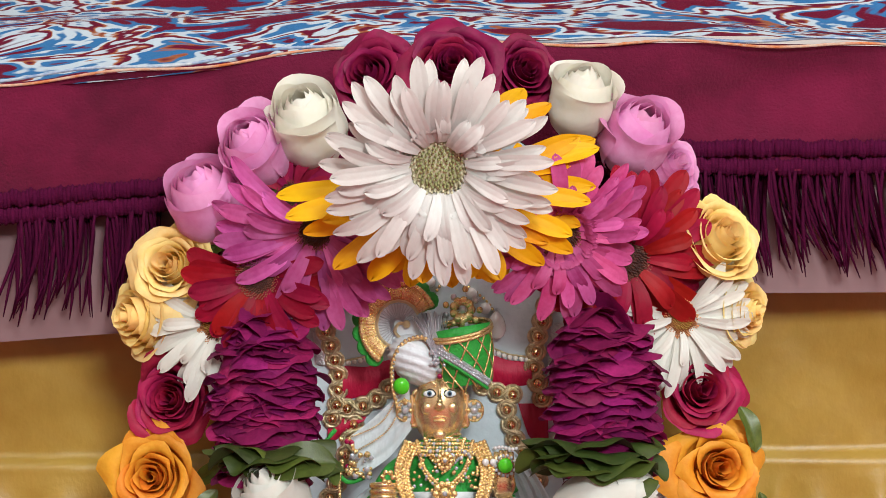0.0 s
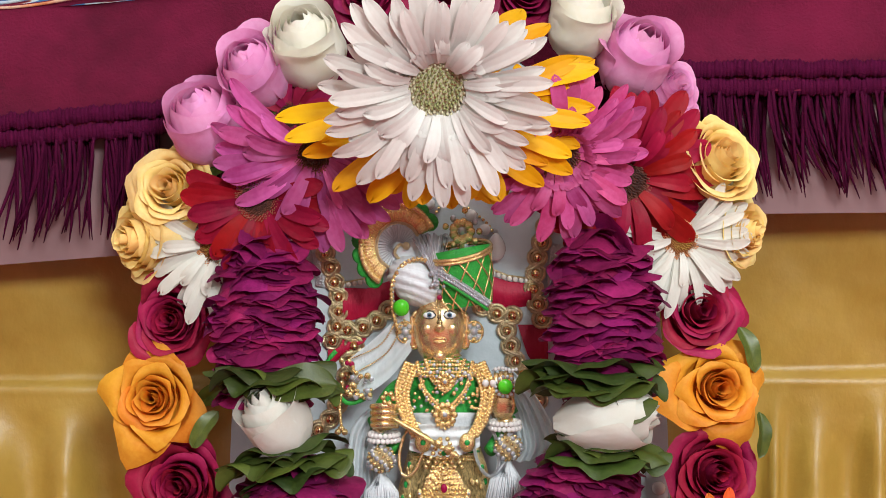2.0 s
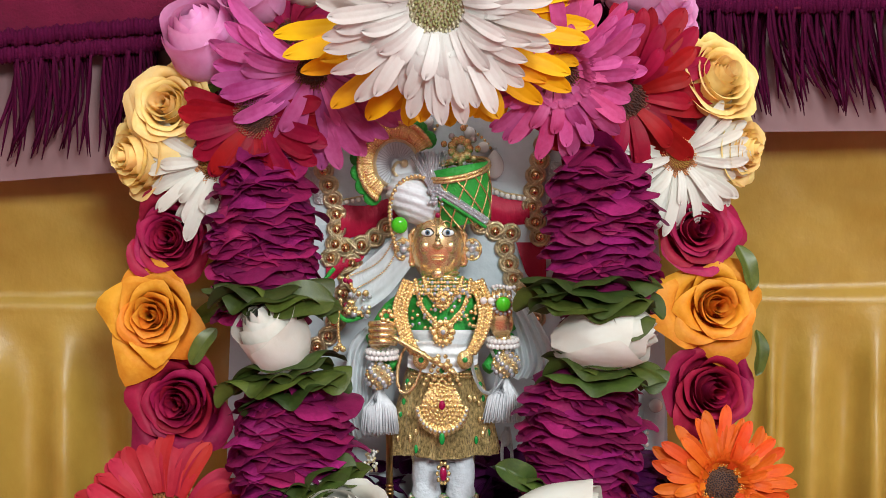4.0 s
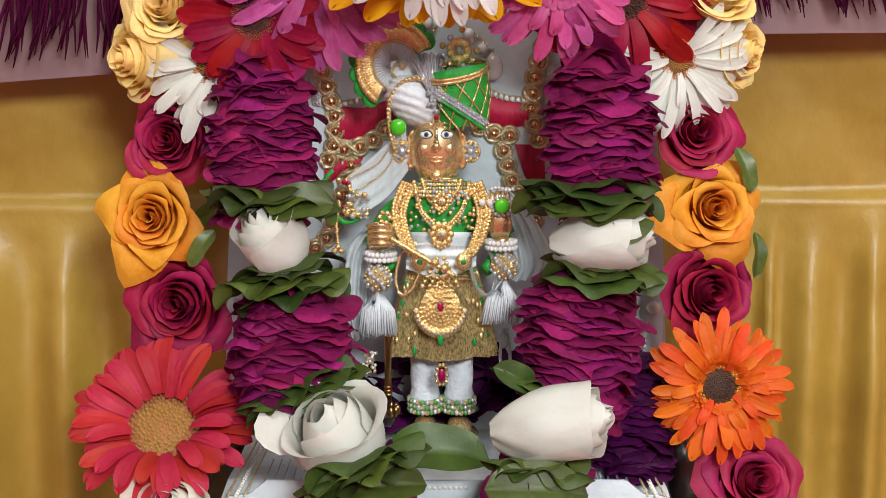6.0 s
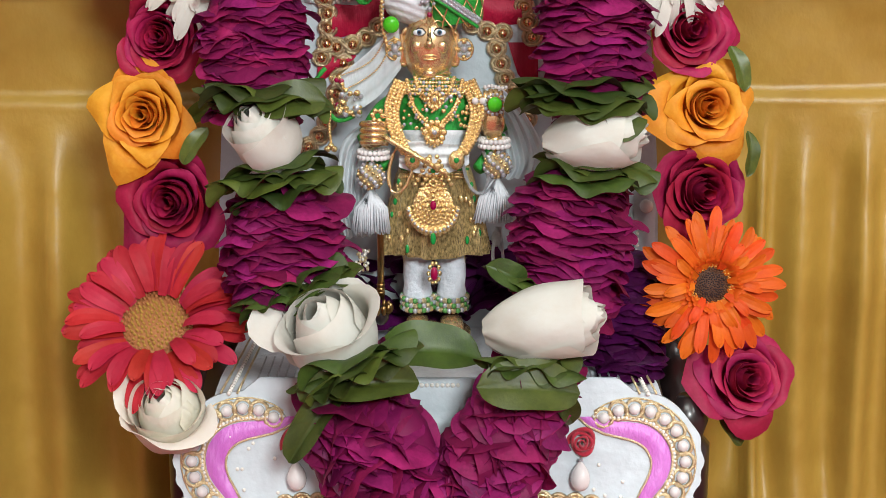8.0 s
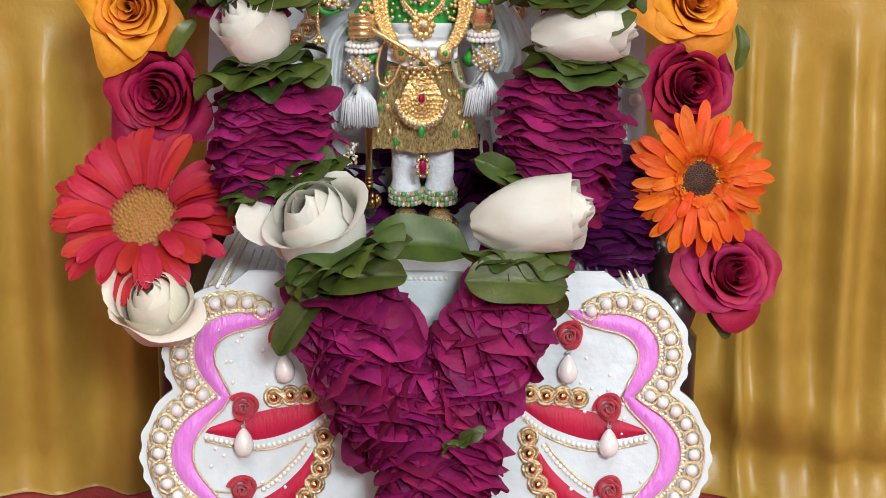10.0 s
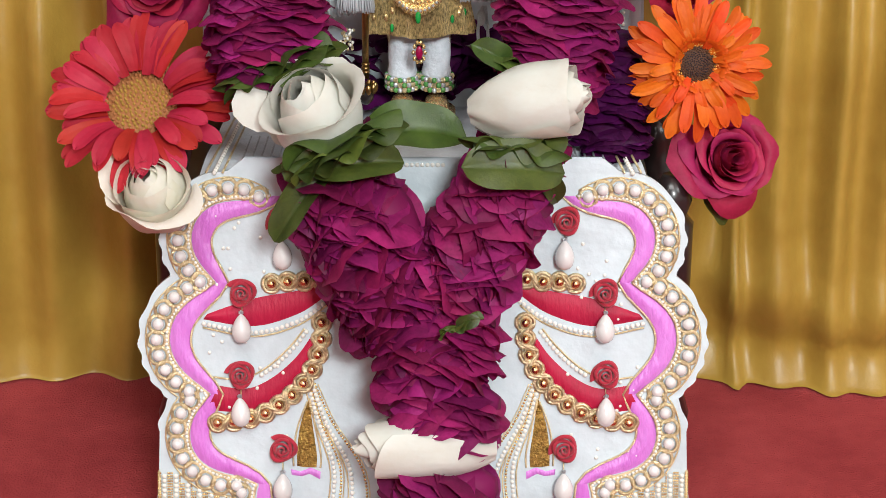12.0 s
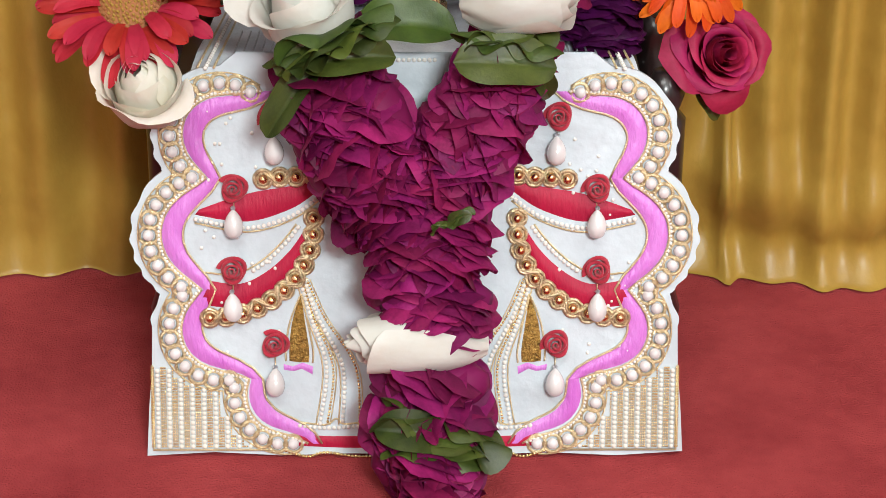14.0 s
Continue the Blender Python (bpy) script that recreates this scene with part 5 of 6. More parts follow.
for k in range(4):
    p.tube(spline([(-126, -50, 370 - 10.5 * k), (-108, -71, 371 - 10.5 * k), (-88, -62, 370 - 10.5 * k), (-84, -50, 369 - 10.5 * k)], 4), 5.8, 0, 8)
p.tube([(72, 0, 415), (100, 6, 360), (104, -10, 320)], [22, 19, 16], 0, 10)
p.tube([(104, -10, 320), (106, -28, 340), (104, -36, 352)], [15, 13, 14], 0, 10)
p.ball((101, -42, 372), 22, 0, 12, 8, (1.0, 0.5, 1.2))
for k in range(4):
    p.tube([(88 + 9 * k, -46, 385), (88 + 9 * k, -50, 410), (88.5 + 8.6 * k, -46, 432 - abs(k - 1.5) * 3)], [5.6, 5.3, 4.2], 0, 8)
p.tube([(80, -46, 372), (74, -52, 388), (73, -54, 398)], [5.5, 5, 3.5], 0, 8)
statue = dressed("brass_statue", p, [BRASS, EYE_WHITE, EYE_DARK, EYE_BLUE], "small polished brass statue of a standing figure on the seat", "statue")


# clothes
def pleated(z0, z1, r0, r1, n, amp, mt, sy=0.7, rows=10, cy=0.0):
    q = Pile()
    m = 96
    vs = []
    for j in range(rows + 1):
        t = j / rows
        for i in range(m):
            a = 2 * math.pi * i / m
            rr = r0 + (r1 - r0) * t ** 0.8 + amp * t * math.sin(n * a + 2 * math.sin(3 * a))
            vs.append((rr * math.cos(a), cy + sy * rr * math.sin(a), z0 + (z1 - z0) * t + 2 * t * math.sin(5 * a)))
    q.add(vs, [(j * m + i, (j + 1) * m + i, (j + 1) * m + (i + 1) % m, j * m + (i + 1) % m) for j in range(rows) for i in range(m)])
    return q


dress = root("dress", "green and white silk dress with a gold brocade skirt", "dress")
piece("skirt", pleated(300, 146, 62, 96, 15, 7, BROCADE, 0.72), BROCADE, dress, "pleated gold brocade skirt")
q = Pile()
q.lathe([(56, 285), (55, 300), (60, 350), (64, 360)], n=24, sy=0.86, k=0)
piece("waist_panel", q, WHITE_CLOTH, dress, "white silk waist")
q = Pile()
q.lathe([(60, 348), (66, 385), (73, 412), (68, 434), (46, 448), (29, 455)], n=24, sy=0.62)
for s in (-1, 1):
    q.tube(spline([(s * 56, 2, 415), (s * 86, 6, 392), (s * 112, 4, 352)], 4), [18, 19, 20, 21, 22, 22, 22, 21, 20], 0, 12)
q.tube(spline([(-118, -2, 352), (-108, -16, 318), (-84, -30, 296)], 4), [19, 18, 17, 16, 15, 14, 13, 12, 11], 0, 12)
q.tube(spline([(106, 2, 352), (98, -14, 316), (76, -30, 292)], 4), [20, 19, 18, 17, 16, 15, 14, 12, 11], 0, 12)
piece("bodice", q, GREEN_CLOTH, dress, "bright green bodice")
for s in (-1, 1):
    q = Pile()
    x = -30 if s < 0 else 31
    q.lathe([(24, 62), (27, 72), (24, 84), (26, 105), (25, 125), (28, 170)], c=(x, 0, 0), n=16)
    piece("legging", q, mat("white_crinkled_cotton", (0.70, 0.74, 0.80), rough=0.6, scale=0.06, dark=0.82, bump=0.5, bump_scale=0.12), dress)
q = Pile()
for k, (z, r, kk) in enumerate(((284, 62, 0), (292, 61, 1), (278, 63, 0), (300, 60, 0))):
    for i in range(60):
        a = 2 * math.pi * i / 60
        q.ball((r * math.cos(a), 0.86 * r * math.sin(a), z), 3.2, kk, 6, 4)
piece("belt", q, [GOLDBR, EMERALD], dress, "beaded gold belt")
q = Pile()
for i in range(46):
    a = rng.uniform(3.5, 5.9)
    z = rng.uniform(155, 270)
    rr = 62 + (298 - z) / 158 * 28 + 4
    if abs(math.cos(a)) * rr > 42:
        q.ball((rr * math.cos(a), 0.8 * rr * math.sin(a) - 3, z), 5, i % 3 > 0, 6, 4, (0.8, 0.5, 1.3))
piece("sequin_work", q, [EMERALD, GOLDBR], dress)["kind"] = "stuff"


def cloth(name, left, right, mt, parent, folds=5, amp=5, label="", n=20):
    a, b = spline(left, n // (len(left) - 1)), spline(right, n // (len(right) - 1))
    m = min(len(a), len(b)) - 1
    ph = rng.uniform(0, 6)

    def fn(u, v):
        i = min(int(v * m), m)
        w = a[i].lerp(b[i], u)
        return (w.x, w.y - amp * math.sin(folds * 2 * math.pi * u + ph + 1.5 * v), w.z + 0.2 * amp * math.cos(folds * 3 * u))

    return link(name, sheet(name, 40, m, fn, mt), parent, None, label)


shawl = root("shawl", "sheer white shawl draped from turban to both sides", "shawl")
cloth("upper_fall", [(-62, -2, 545), (-120, 6, 490), (-168, 8, 452)], [(-58, -8, 470), (-98, 0, 420), (-150, 4, 385)], GAUZE, shawl, 3, 2)
cloth("side_fall", [(-128, -4, 372), (-165, 6, 330), (-172, 10, 230), (-160, 12, 165)], [(-84, -8, 372), (-110, -2, 300), (-118, 4, 230), (-112, 8, 170)], GAUZE, shawl, 4, 6)
cloth("side_fall", [(62, 0, 430), (108, 8, 380), (130, 12, 300), (120, 14, 270)], [(112, -2, 440), (158, 6, 390), (195, 10, 320), (190, 14, 275)], GAUZE, shawl, 4, 6)
cloth("chest_cross", [(-60, -52, 352), (-20, -62, 358), (30, -58, 352), (62, -40, 352)], [(-62, -50, 310), (-20, -58, 300), (25, -56, 302), (60, -40, 312)], WHITE_CLOTH, shawl, 3, 2)
q = Pile()
for i in range(26):
    q.ball((-166 + rng.uniform(-18, 14), -2 + rng.uniform(-8, 0), 418 + rng.uniform(-34, 34)), rng.uniform(3.5, 6), rng.randrange(4), 7, 5)
q.tube(spline([(-190, 0, 468), (-206, -2, 445), (-196, -4, 410), (-172, -4, 378), (-140, -4, 385)], 5), 4.5, 4, 6)
for i in range(30):
    q.ball((-150 + rng.uniform(-16, 22), -14 + rng.uniform(-8, 2), 408 + rng.uniform(-24, 20)), rng.uniform(3, 6), rng.choice((0, 3, 3, 2)), 7, 5)
piece("jewelled_end", q, [CRYSTAL, RUBY, GOLDBR, GOLDBR, GREEN_CLOTH], shawl, "jewelled green-edged shawl end")
q = Pile()
for ln in ([(-75, -22, 538), (-110, -12, 480), (-170, -8, 452)], [(-70, -24, 520), (-100, -14, 465), (-155, -10, 430)]):
    for c, d in spaced(spline(ln, 8), 4.2):
        q.ball(c, 1.9, 0, 6, 4, (1.1, 0.8, 0.8))
for c, d in spaced(spline([(-178, -8, 410), (-184, -10, 375), (-182, -10, 340)], 6), 5):
    q.ball(c, 3.2, 0, 7, 5)
for dx in (-6, 6, 0):
    q.ball((-182 + dx, -10, 333 - abs(dx)), 6, 0, 8, 6)
piece("gold_chain", q, GOLDBR, shawl, "fine gold chains")

# turban
turban = root("turban", "white and green turban with gold lattice and jewelled plume", "turban")
q = Pile()
vs = []
for j in range(37):
    a = -math.pi / 2 + math.pi * j / 36
    for i in range(40):
        b = 2 * math.pi * i / 40
        rr = math.cos(a) * (1 + 0.05 * math.sin(17 * a + 3 * math.cos(b - 0.6)))
        vs.append((-48 + 50 * rr * math.cos(b), 0 + 46 * rr * math.sin(b), 586 + 43 * math.sin(a) - 0.28 * 44 * rr * math.cos(b)))
q.add(vs, [(j * 40 + i, j * 40 + (i + 1) % 40, (j + 1) * 40 + (i + 1) % 40, (j + 1) * 40 + i) for j in range(36) for i in range(40)])
piece("white_wrap", q, WHITE_CLOTH, turban, "wound white silk wrap")
TC = Matrix.Translation((38, 0, 556)) @ pose(0, 0, 0, 4, -10, 0)


def tpt(a, t, d=0.0):
    rr = 42 + 14 * t + d + (3 * math.sin(math.pi * t))
    return TC @ Vector((rr * math.cos(a), rr * math.sin(a), -12 + 98 * t))


q = Pile()
m = 36
vs = [tpt(2 * math.pi * i / m, j / 8) for j in range(9) for i in range(m)] + [TC @ Vector((0, 0, 84))]
q.add(vs, [(j * m + i, j * m + (i + 1) % m, (j + 1) * m + (i + 1) % m, (j + 1) * m + i) for j in range(8) for i in range(m)] + [(8 * m + i, 8 * m + (i + 1) % m, 9 * m) for i in range(m)])
cap = piece("green_cap", q, GREEN_CLOTH, turban, "bright green cap")
q = Pile()
for k in range(11):
    for sgn in (-1, 1):
        a0 = 2 * math.pi * k / 11
        q.tube([tpt(a0 + sgn * 1.1 * t, t, 1.0) for t in [i / 10 for i in range(11)]], 1.7, 0, 5)
for t in (0.94, 1.0):
    q.tube([tpt(2 * math.pi * i / 30, t, 2) for i in range(30)], 3.4, 0, 6, closed=True)
link("gold_lattice", q.mesh("gold_lattice", GOLDBR), cap)
q = Pile()
band = spline([(-10, -48, 598), (20, -52, 580), (48, -48, 562), (74, -34, 546)], 8)
q.tube(band, 8.5, 0, 8)
for c, d in spaced(band, 5):
    for dz in (-4, 3):
        q.ball(c + Vector((0, -7, dz)), 2.9, 1, 6, 4)
q.tube([c + Vector((0, -3, -10)) for c in band], 3, 2, 6)
piece("jewelled_band", q, [SILVER, CRYSTAL, GREEN_CLOTH], turban, "silver band set with rhinestones")
q = Pile()
rim = spline([(-82, -20, 505), (-90, -26, 540), (-90, -28, 580), (-72, -34, 612), (-44, -40, 622), (-26, -44, 616)], 8)
for c, d in spaced(rim, 7.5):
    q.ball(c, 4.6, 0, 7, 5)
    q.ball(c + Vector((3, -3, 3)), 2, 1, 6, 4)
piece("rope_trim", q, [GOLDBR, CRYSTAL], turban, "twisted gold rope trim")
q = Pile()
q.ball((-75, -34, 540), 14.5, 0, 14, 9, (1, 0.7, 1))
piece("green_bead", q, mat("green_enamel", (0.07, 0.5, 0.02), rough=0.12, scale=0.1, dark=0.95), turban, "round bright green bead")
q = Pile()
for k in range(26):
    f = k / 25 - 0.5
    base = Vector((-14 + 8 * f, -50, 592))
    tip = Vector((-24 + 62 * f, -30 + 6 * abs(f), 664 - 26 * f * f + rng.uniform(-3, 3)))
    q.tube([base, base.lerp(tip, 0.5) + Vector((0, -4, 2)), tip], [1.2, 1.7, 1.5], k % 3 == 0, 5)
for k in range(30):
    q.ball((-12 + rng.uniform(-11, 11), -52 + rng.uniform(-3, 3), 588 + rng.uniform(-14, 18)), rng.uniform(2.5, 4.2), 1, 6, 4)
piece("plume", q, [SILVER, CRYSTAL], turban, "silver fan plume with a rhinestone clasp")
FC = Vector((-80, -6, 646))
for k in range(11):
    q = Pile()
    a = radians(35 + k * 19.5)
    c = FC + Vector((math.cos(a) * 54, 2, math.sin(a) * 58))
    for w in (-0.13, -0.05, 0.03, 0.11):
        t = FC + Vector((math.cos(a + w) * 64, -2 + 16 * abs(w), math.sin(a + w) * 70))
        q.tube([FC + Vector((math.cos(a + w * 0.9) * 40, -3, math.sin(a + w * 0.9) * 42)), t], [3.2, 5.2], 0, 6)
        q.ball(t + Vector((0, -3, 0)), 5.8, 0, 8, 6)
    q.ball(c + Vector((math.cos(a) * 12, 6, math.sin(a) * 14)), 16, 1, 10, 6, (1, 0.25, 1))
    piece("gold_lobe", q, [GOLDBR, GREEN_CLOTH], turban)
q = Pile()
q.tube([FC + Vector((math.cos(a) * 38, -4, math.sin(a) * 40)) for a in [radians(25 + 22 * i) for i in range(11)]], 3.0, 0, 6)
vs = [FC + Vector((r * math.cos(a), 2, r * math.sin(a))) for r in (4, 36) for a in [2 * math.pi * i / 24 for i in range(24)]]
q.add(vs, [(i, (i + 1) % 24, 24 + (i + 1) % 24, 24 + i) for i in range(24)], 2)
for i in range(26):
    a = radians(20 + 9 * i)
    q.tube([FC + Vector((8 * math.cos(a), -1, 8 * math.sin(a))), FC + Vector((37 * math.cos(a), -1, 37 * math.sin(a)))], 0.8, 3, 4)
q.tube(spline([FC + Vector((6, -5, -26)), FC + Vector((-6, -6, -12)), FC + Vector((2, -7, 2)), FC + Vector((14, -7, -2))], 5), 3, 0, 6)
q.ball(FC + Vector((14, -9, 0)), 7, 0, 8, 6)
piece("feather_ornament", q, [GOLD, GREEN_CLOTH, WHITE_CLOTH, SILVER], turban, "gold scalloped fan ornament edged in green")
q = Pile()
for k in range(9):
    a = 2 * math.pi * k / 9
    q.ball((30 + 15 * math.cos(a), 4, 672 + 15 * math.sin(a)), 8.5, 0, 7, 5, (1, 0.5, 1))
    q.ball((30 + 30 * math.cos(a), 6, 672 + (25 if k != 2 else 36) * math.sin(a)), 6, k % 2, 7, 5, (1, 0.5, 1))
q.ball((30, 0, 672), 7, 1, 8, 6)
q.tube([(30, 4, 640), (30, 4, 672)], 5, 0, 6)
piece("gem_brooch", q, [GOLDBR, CRYSTAL], turban, "gold flower brooch with rhinestones")
q = Pile()
q.ball((-9, -47, 556), 5, 1, 8, 6)
q.ball((-9, -46, 566), 4.5, 0, 8, 6)
q.tube([(-9 + 5 * math.cos(a), -45, 548 + 11 * math.sin(a)) for a in [2 * math.pi * i / 14 for i in range(14)]], 1.2, 2, 5, closed=True)
piece("forehead_jewel", q, [CRYSTAL, RUBY, GOLDBR], turban)

for x in (-69, 51):
    q = Pile()
    for k in range(8):
        a = 2 * math.pi * k / 8
        q.ball((x + 10 * math.cos(a), -6, 500 + 13 * math.sin(a)), 4.6, k % 2, 7, 5)
    q.ball((x, -8, 500), 7, 1, 8, 6)
    q.tube([(x + 15 * math.cos(a), -4, 500 + 18 * math.sin(a)) for a in [2 * math.pi * i / 18 for i in range(18)]], 2.4, 0, 6, closed=True)
    dressed("earring", q, [GOLDBR, CRYSTAL], "gold earring set with rhinestones on the statue", "earring")["group"] = "earrings of the statue"

# necklaces
q = Pile()
for row in range(5):
    rr, z = 35 + 8.5 * row, 448 - 5.0 * row
    n = 22 + 4 * row
    for i in range(n):
        a = math.pi + math.pi * i / (n - 1)
        q.ball((rr * math.cos(a), -8 + 0.78 * rr * math.sin(a), z - 4 * abs(math.sin(a)) * row * 0.4), 4.0 if row % 2 else 3.3, 1 if (i + row) % 5 == 0 else 0, 6, 4)
dressed("choker", q, [GOLDBR, CRYSTAL], "wide gold bead choker round the statue's neck", "necklace")
q = Pile()
for i in range(70):
    s = 1 if i % 2 else -1
    x, z = s * rng.uniform(4, 56), rng.uniform(362, 432)
    q.ball((x, -50 - 0.0035 * (60 - abs(x)) * 60, z), rng.uniform(2.6, 4.4), 0 if rng.random() < 0.8 else 1, 6, 4)
dressed("filigree", q, [GOLDBR, CRYSTAL], "fine gold filigree spread over the bodice", "jewellery")
q = Pile()
for s in (-1, 1):
    ln = spline([(s * 58, -34, 442), (s * 74, -56, 395), (s * 62, -70, 345), (s * 42, -74, 312)], 8)
    for row in (-11, -4, 4, 11):
        for c, d in spaced([v + Vector((row * s * 0.9, -2 if row == 0 else 0, row * 0.3)) for v in ln], 6.4):
            q.ball(c, 4.5, 0, 7, 5)
    for c, d in spaced(ln, 11):
        q.ball(c + Vector((0, -5, 0)), 3.2, 0, 6, 4)
    q.ball((s * 38, -76, 308), 13, 0, 10, 7, (1.1, 0.5, 1.3))
    q.ball((s * 38, -82, 308), 5, 1, 8, 6, (1, 0.6, 1))
necklace = dressed("rope_necklace", q, [GOLDBR, EMERALD], "thick gold rope necklace hanging over the bodice", "necklace")
for name, pts, pend, rr in (("bead_necklace", [(-34, -30, 450), (-24, -50, 425), (0, -60, 402)], (0, -64, 412), 15), ("gold_necklace", [(-48, -34, 446), (-34, -58, 398), (0, -68, 362)], (0, -72, 356), 21)):
    q = Pile()
    for s in (-1, 1):
        ln = spline([(s * x * -1, y, z) for x, y, z in pts], 8)
        for c, d in spaced(ln, 5.5):
            q.ball(c, 4, 0, 7, 5)
            q.ball(c + Vector((0, -2, -8)), 3, 1 if rng.random() < 0.3 else 0, 6, 4)
    for k in range(10):
        a = 2 * math.pi * k / 10
        q.ball((pend[0] + rr * 0.75 * math.cos(a), pend[1], pend[2] + rr * 0.8 * math.sin(a)), rr * 0.3, 0, 7, 5, (1, 0.6, 1))
    q.ball((pend[0], pend[1] - 3, pend[2]), rr * 0.55, 0, 8, 6, (1, 0.6, 1))
    q.ball((pend[0], pend[1] - 8, pend[2]), rr * 0.22, 1, 8, 6)
    for k in range(5):
        q.ball((pend[0] + (k - 2) * rr * 0.3, pend[1], pend[2] - rr * 1.15 + abs(k - 2) * 3), 3, 0, 6, 4)
    dressed(name, q, [GOLDBR, CRYSTAL], "gold bead necklace with a flower pendant on the statue", "necklace")
q = Pile()
C = Vector((-2, -92, 228))
for ring, (n, rr) in enumerate(((8, 11), (14, 17), (19, 23), (24, 29), (28, 35))):
    for k in range(n):
        a = 2 * math.pi * k / n
        up = max(0.0, math.sin(a))
        q.ball(C + Vector((rr * math.cos(a) * (1 - 0.30 * up), ring * 2, rr * (1.05 + 0.5 * up) * math.sin(a))), 3.7, 0, 6, 4)
q.ball(C + Vector((0, 8, 0)), 36, 0, 18, 10, (1, 0.14, 1.1))
for k in range(16):
    a = radians(190 + 160 * k / 15)
    e = C + Vector((43 * math.cos(a), 6, 45 * math.sin(a)))
    q.ball(e, 7, 0, 8, 6, (0.8, 0.5, 1.3))
    q.ball(e + Vector((0, -4, 0)), 2.6, 2, 6, 4)
for j in range(7):
    w = 31 * (1 - j / 7.5)
    for k in range(max(2, int(w / 4.5))):
        x = -w + 2 * w * k / max(1, int(w / 4.5) - 1)
        q.ball(C + Vector((x, 4, 38 + 8 * j)), 4.4, 0, 6, 4)
q.ball(C + Vector((0, -10, 2)), 7, 1, 10, 7, (0.85, 0.6, 1.2))
q.ball(C + Vector((0, -8, 62)), 5, 3, 8, 6)
q.ball(C + Vector((0, -2, -54)), 6, 3, 8, 6, (0.9, 0.6, 1.3))
q.ball(C + Vector((2, 0, -98)), 7.5, 1, 10, 7, (0.9, 0.6, 1.2))
for k in range(10):
    a = 2 * math.pi * k / 10
    q.ball(C + Vector((2 + 10 * math.cos(a), 3, -98 + 13 * math.sin(a))), 3.4, 0, 6, 4)
dressed("pendant", q, [GOLDBR, RUBY, CRYSTAL, EMERALD], "large gold teardrop pendant with rubies and emeralds", "pendant")

# what the statue holds and wears on its arms
q = Pile()
fl = [Vector((-90, -78, 350)), Vector((22, -118, 284))]
q.tube([fl[0].lerp(fl[1], t / 12) for t in range(13)], [4, 4, 5, 4.4, 4.4, 5, 4.4, 4.4, 5, 4.4, 4.4, 5, 4.2], 0, 8)
for t in (0.7, 0.85):
    q.ball(fl[0].lerp(fl[1], t) + Vector((0, -3, 3)), 8, 0, 8, 6)
for k in range(6):
    q.ball((-98 + 9 * math.cos(k), -74, 384 + 9 * math.sin(k)), 5, 0, 7, 5)
dressed("flute", q, GOLDBR, "slender gold flute held across the chest", "flute")
q = Pile()
q.tube([(-95, -30, 215), (-95, -32, 180), (-95, -34, 70)], [6, 6, 6.5], 0, 10)
for z in (96, 89, 82):
    q.ball((-95, -34, z), 8, 0, 10, 6, (1, 1, 0.5))
for k in range(10):
    a = 2 * math.pi * k / 10
    q.ball((-95 + 17 * math.cos(a), -34 + 17 * math.sin(a), 58 - 4), 9, 0, 7, 5, (0.6, 0.6, 1.1))
q.ball((-95, -34, 40), 15, 1, 10, 7, (1, 1, 1.2))
dressed("staff", q, [mat("dull_brass", (0.42, 0.26, 0.10), rough=0.3, metal=1.0, scale=0.1, dark=0.7), DARKWOOD], "dull brass staff with a petal-shaped foot", "staff")
for sx, zb, lean in ((-111, 280, 0), (110, 300, -8)):
    t = root("tassel", "white silk floss tassel below a jewelled ball", "tassel")
    t["group"] = "tassels of the statue"
    q = Pile()
    for i in range(190):
        f = math.sqrt((i + 0.5) / 190)
        a = i * 2.4
        top = Vector((sx, -48, zb - 20))
        tip = Vector((sx + lean + (34 * f) * math.cos(a), -48 + 24 * f * math.sin(a), zb - 98 + rng.uniform(-5, 5)))
        mid = top.lerp(tip, 0.5) + Vector((11 * f * math.cos(a), 8 * f * math.sin(a), 0))
        q.tube([top, mid, tip], [2.2, 2.4, 1.5], 0, 5)
    piece("floss", q, TASSEL, t)
    q = Pile()
    q.ball((sx, -48, zb), 22, 0, 12, 8)
    for i in range(60):
        zz = 1 - 2 * (i + 0.5) / 60
        a = i * 2.4
        rr = math.sqrt(1 - zz * zz) * 23
        q.ball((sx + rr * math.cos(a), -48 + rr * math.sin(a), zb + 23 * zz), 4.6 if i % 2 == 0 else 3.4, 1 + i % 2, 6, 4)
    piece("jewelled_ball", q, [GOLD, CRYSTAL, GOLDBR], t, "ball of rhinestones and gold")
    cx = sx + (5 if sx < 0 else -6)
    br = root("pearl_bracelet", "bracelet of round pearls on the statue's wrist", "bracelet")
    br["group"] = "bracelets of the statue"
    for i in range(38):
        a = 2 * math.pi * (i % 19) / 19 + 0.16 * (i // 19)
        at = Vector((cx + 25 * math.cos(a), -46 + 18 * math.sin(a), zb + 34 + 9 * (i // 19) + 4 * math.sin(a)))
        link("pearl", PEARL_MESH, br, Matrix.Translation(at + Vector((0, 0, -0.27 * at.y))) @ Matrix.Diagonal((4.8, 4.8, 4.8, 1)))
for sx, ph in ((-58, 0.4), (72, -0.3)):
    q = Pile()
    q.tube([(sx + 22 * math.cos(a), -50 + 8 * math.sin(a), 296 + 46 * math.sin(a + ph)) for a in [2 * math.pi * i / 28 for i in range(28)]], 3.2, 0, 7, closed=True)
    dressed("bangle", q, [BRASS if sx < 0 else SILVER], "thin metal bangle hanging at the statue's side", "bangle")["group"] = "bangles of the statue"
q = Pile()
q.ball((104, -62, 404), 13, 0, 12, 8, (1, 0.6, 1))
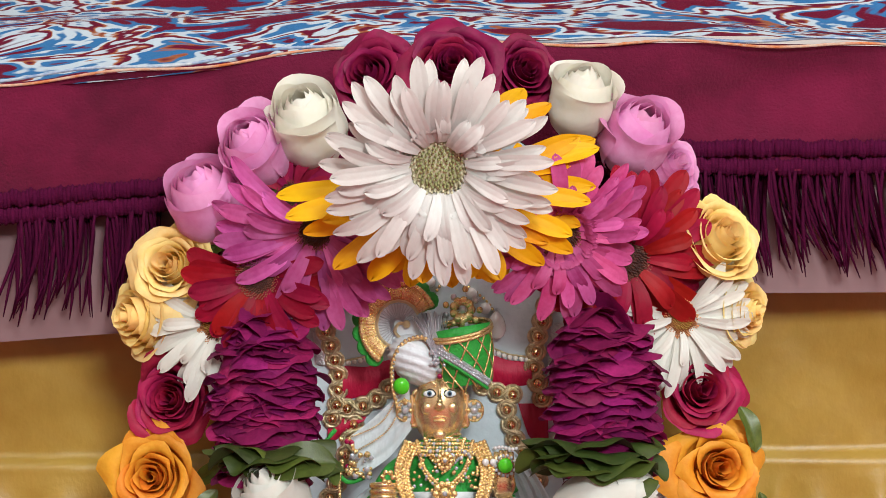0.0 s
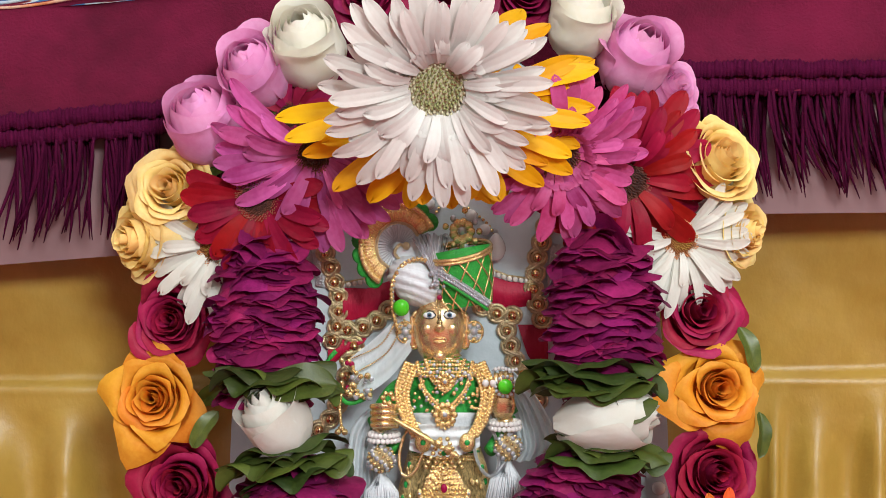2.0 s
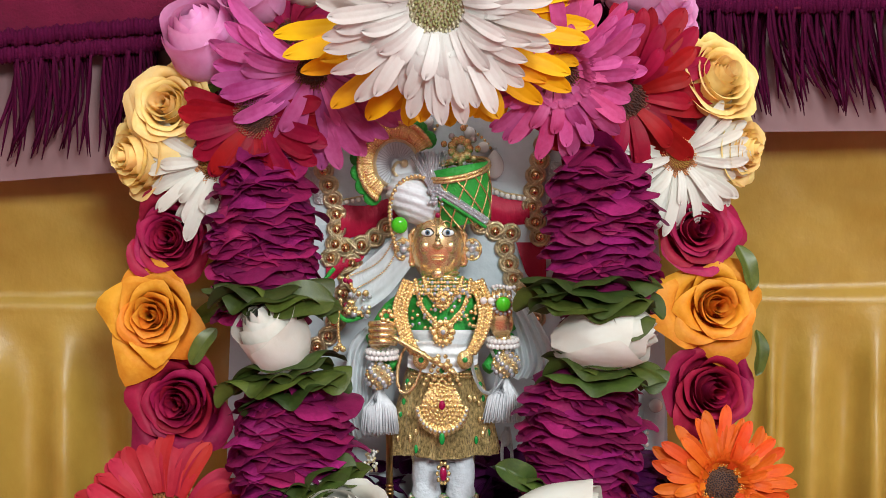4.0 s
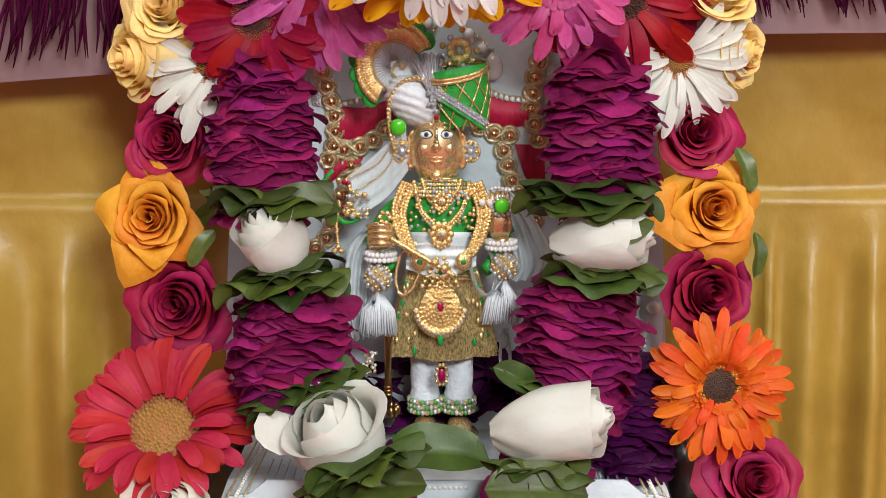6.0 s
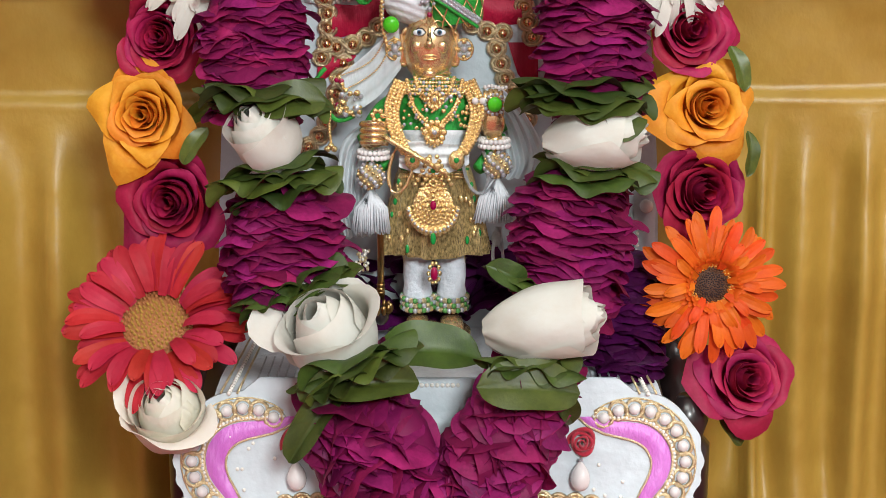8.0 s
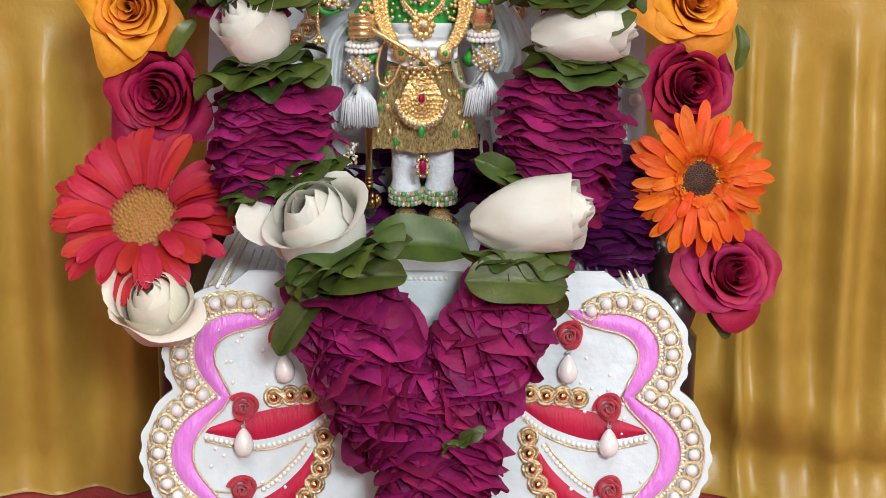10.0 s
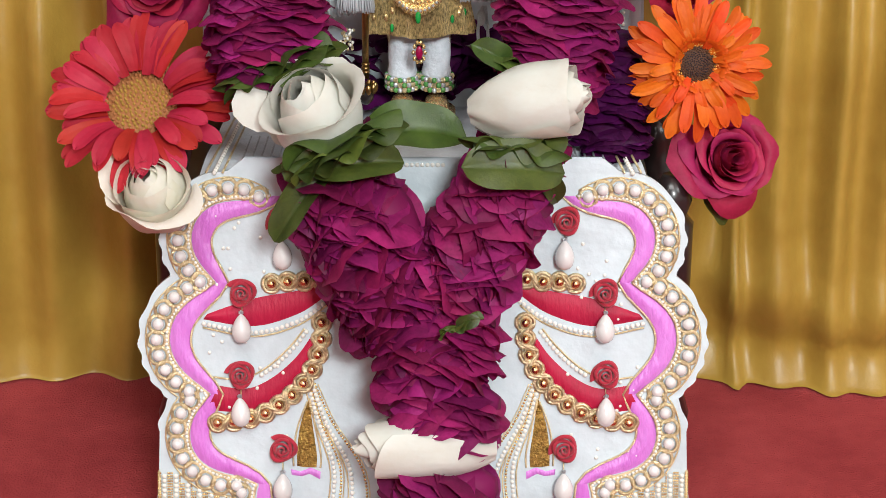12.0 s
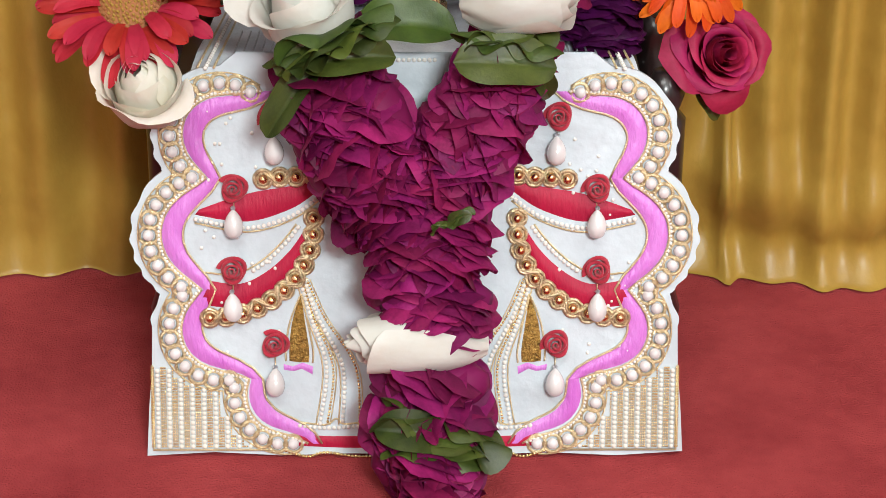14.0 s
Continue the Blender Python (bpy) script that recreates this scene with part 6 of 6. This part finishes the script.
for k in range(14):
    a = 2 * math.pi * k / 14
    q.ball((104 + 17 * math.cos(a), -59, 404 + 17 * math.sin(a)), 3.4, 1, 6, 4)
for k in (-2, -1, 1, 2):
    q.ball((104 + 13 * k + 8 * (1 if k > 0 else -1), -58, 410), 6.5, 2, 7, 5)
for k in range(7):
    q.ball((87 + 6 * k, -52, 434 + 2 * math.sin(k)), 3.6, 2, 6, 4)
dressed("hand_ornament", q, [MATS["green_enamel"], CRYSTAL, PEARL], "green stone with pearls on the raised palm", "jewel")
for x in (-30, 31):
    q = Pile()
    for row in range(3):
        for i in range(22):
            a = 2 * math.pi * i / 22
            q.ball((x + 28 * math.cos(a), -2 + 27 * math.sin(a), 46 + 9 * row), 5.2, (i + row) % 3, 6, 4)
    dressed("anklet", q, [mat("jade_bead", (0.09, 0.28, 0.07), rough=0.25, scale=0.2), CRYSTAL, GOLD], "anklet of green beads and rhinestones", "anklet")["group"] = "anklets of the statue"
q = Pile()
q.tube(spline([(112, -20, 190), (104, -24, 150), (110, -26, 110), (120, -24, 100), (122, -22, 140), (116, -20, 190)], 5), 3, 0, 6)
q.ball((110, -24, 170), 9, 0, 8, 6, (1, 0.7, 1.5))
dressed("silver_clasp", q, SILVER, "looped silver clasp hanging beside the skirt", "clasp")
q = Pile()
for i in range(40):
    q.ball((-128 + rng.uniform(-12, 12), -16 + rng.uniform(-4, 4), 150 - i * 0.9), 3, i % 2, 6, 4)
dressed("gold_edging", q, [GOLD, SEED_PEARL], "gold sequin edging at the shawl's lower end", "trim")
# dark petals heaped on the seat behind the feet
heap = thing("petal_heap", (0.001, 0.02, 0.2246), "dark violet rose petals heaped behind the statue's feet", "petals")
for k in range(46):
    link("petal", heap_petal(k % 8, P_VIOLET), heap, pose(rng.uniform(-0.05, 0.05), rng.uniform(-0.004, 0.022), rng.uniform(-0.004, 0.034), rng.uniform(-70, 20), rng.uniform(-30, 30), rng.uniform(0, 360)) @ Matrix.Diagonal((0.013, 0.013, 0.013, 1)))
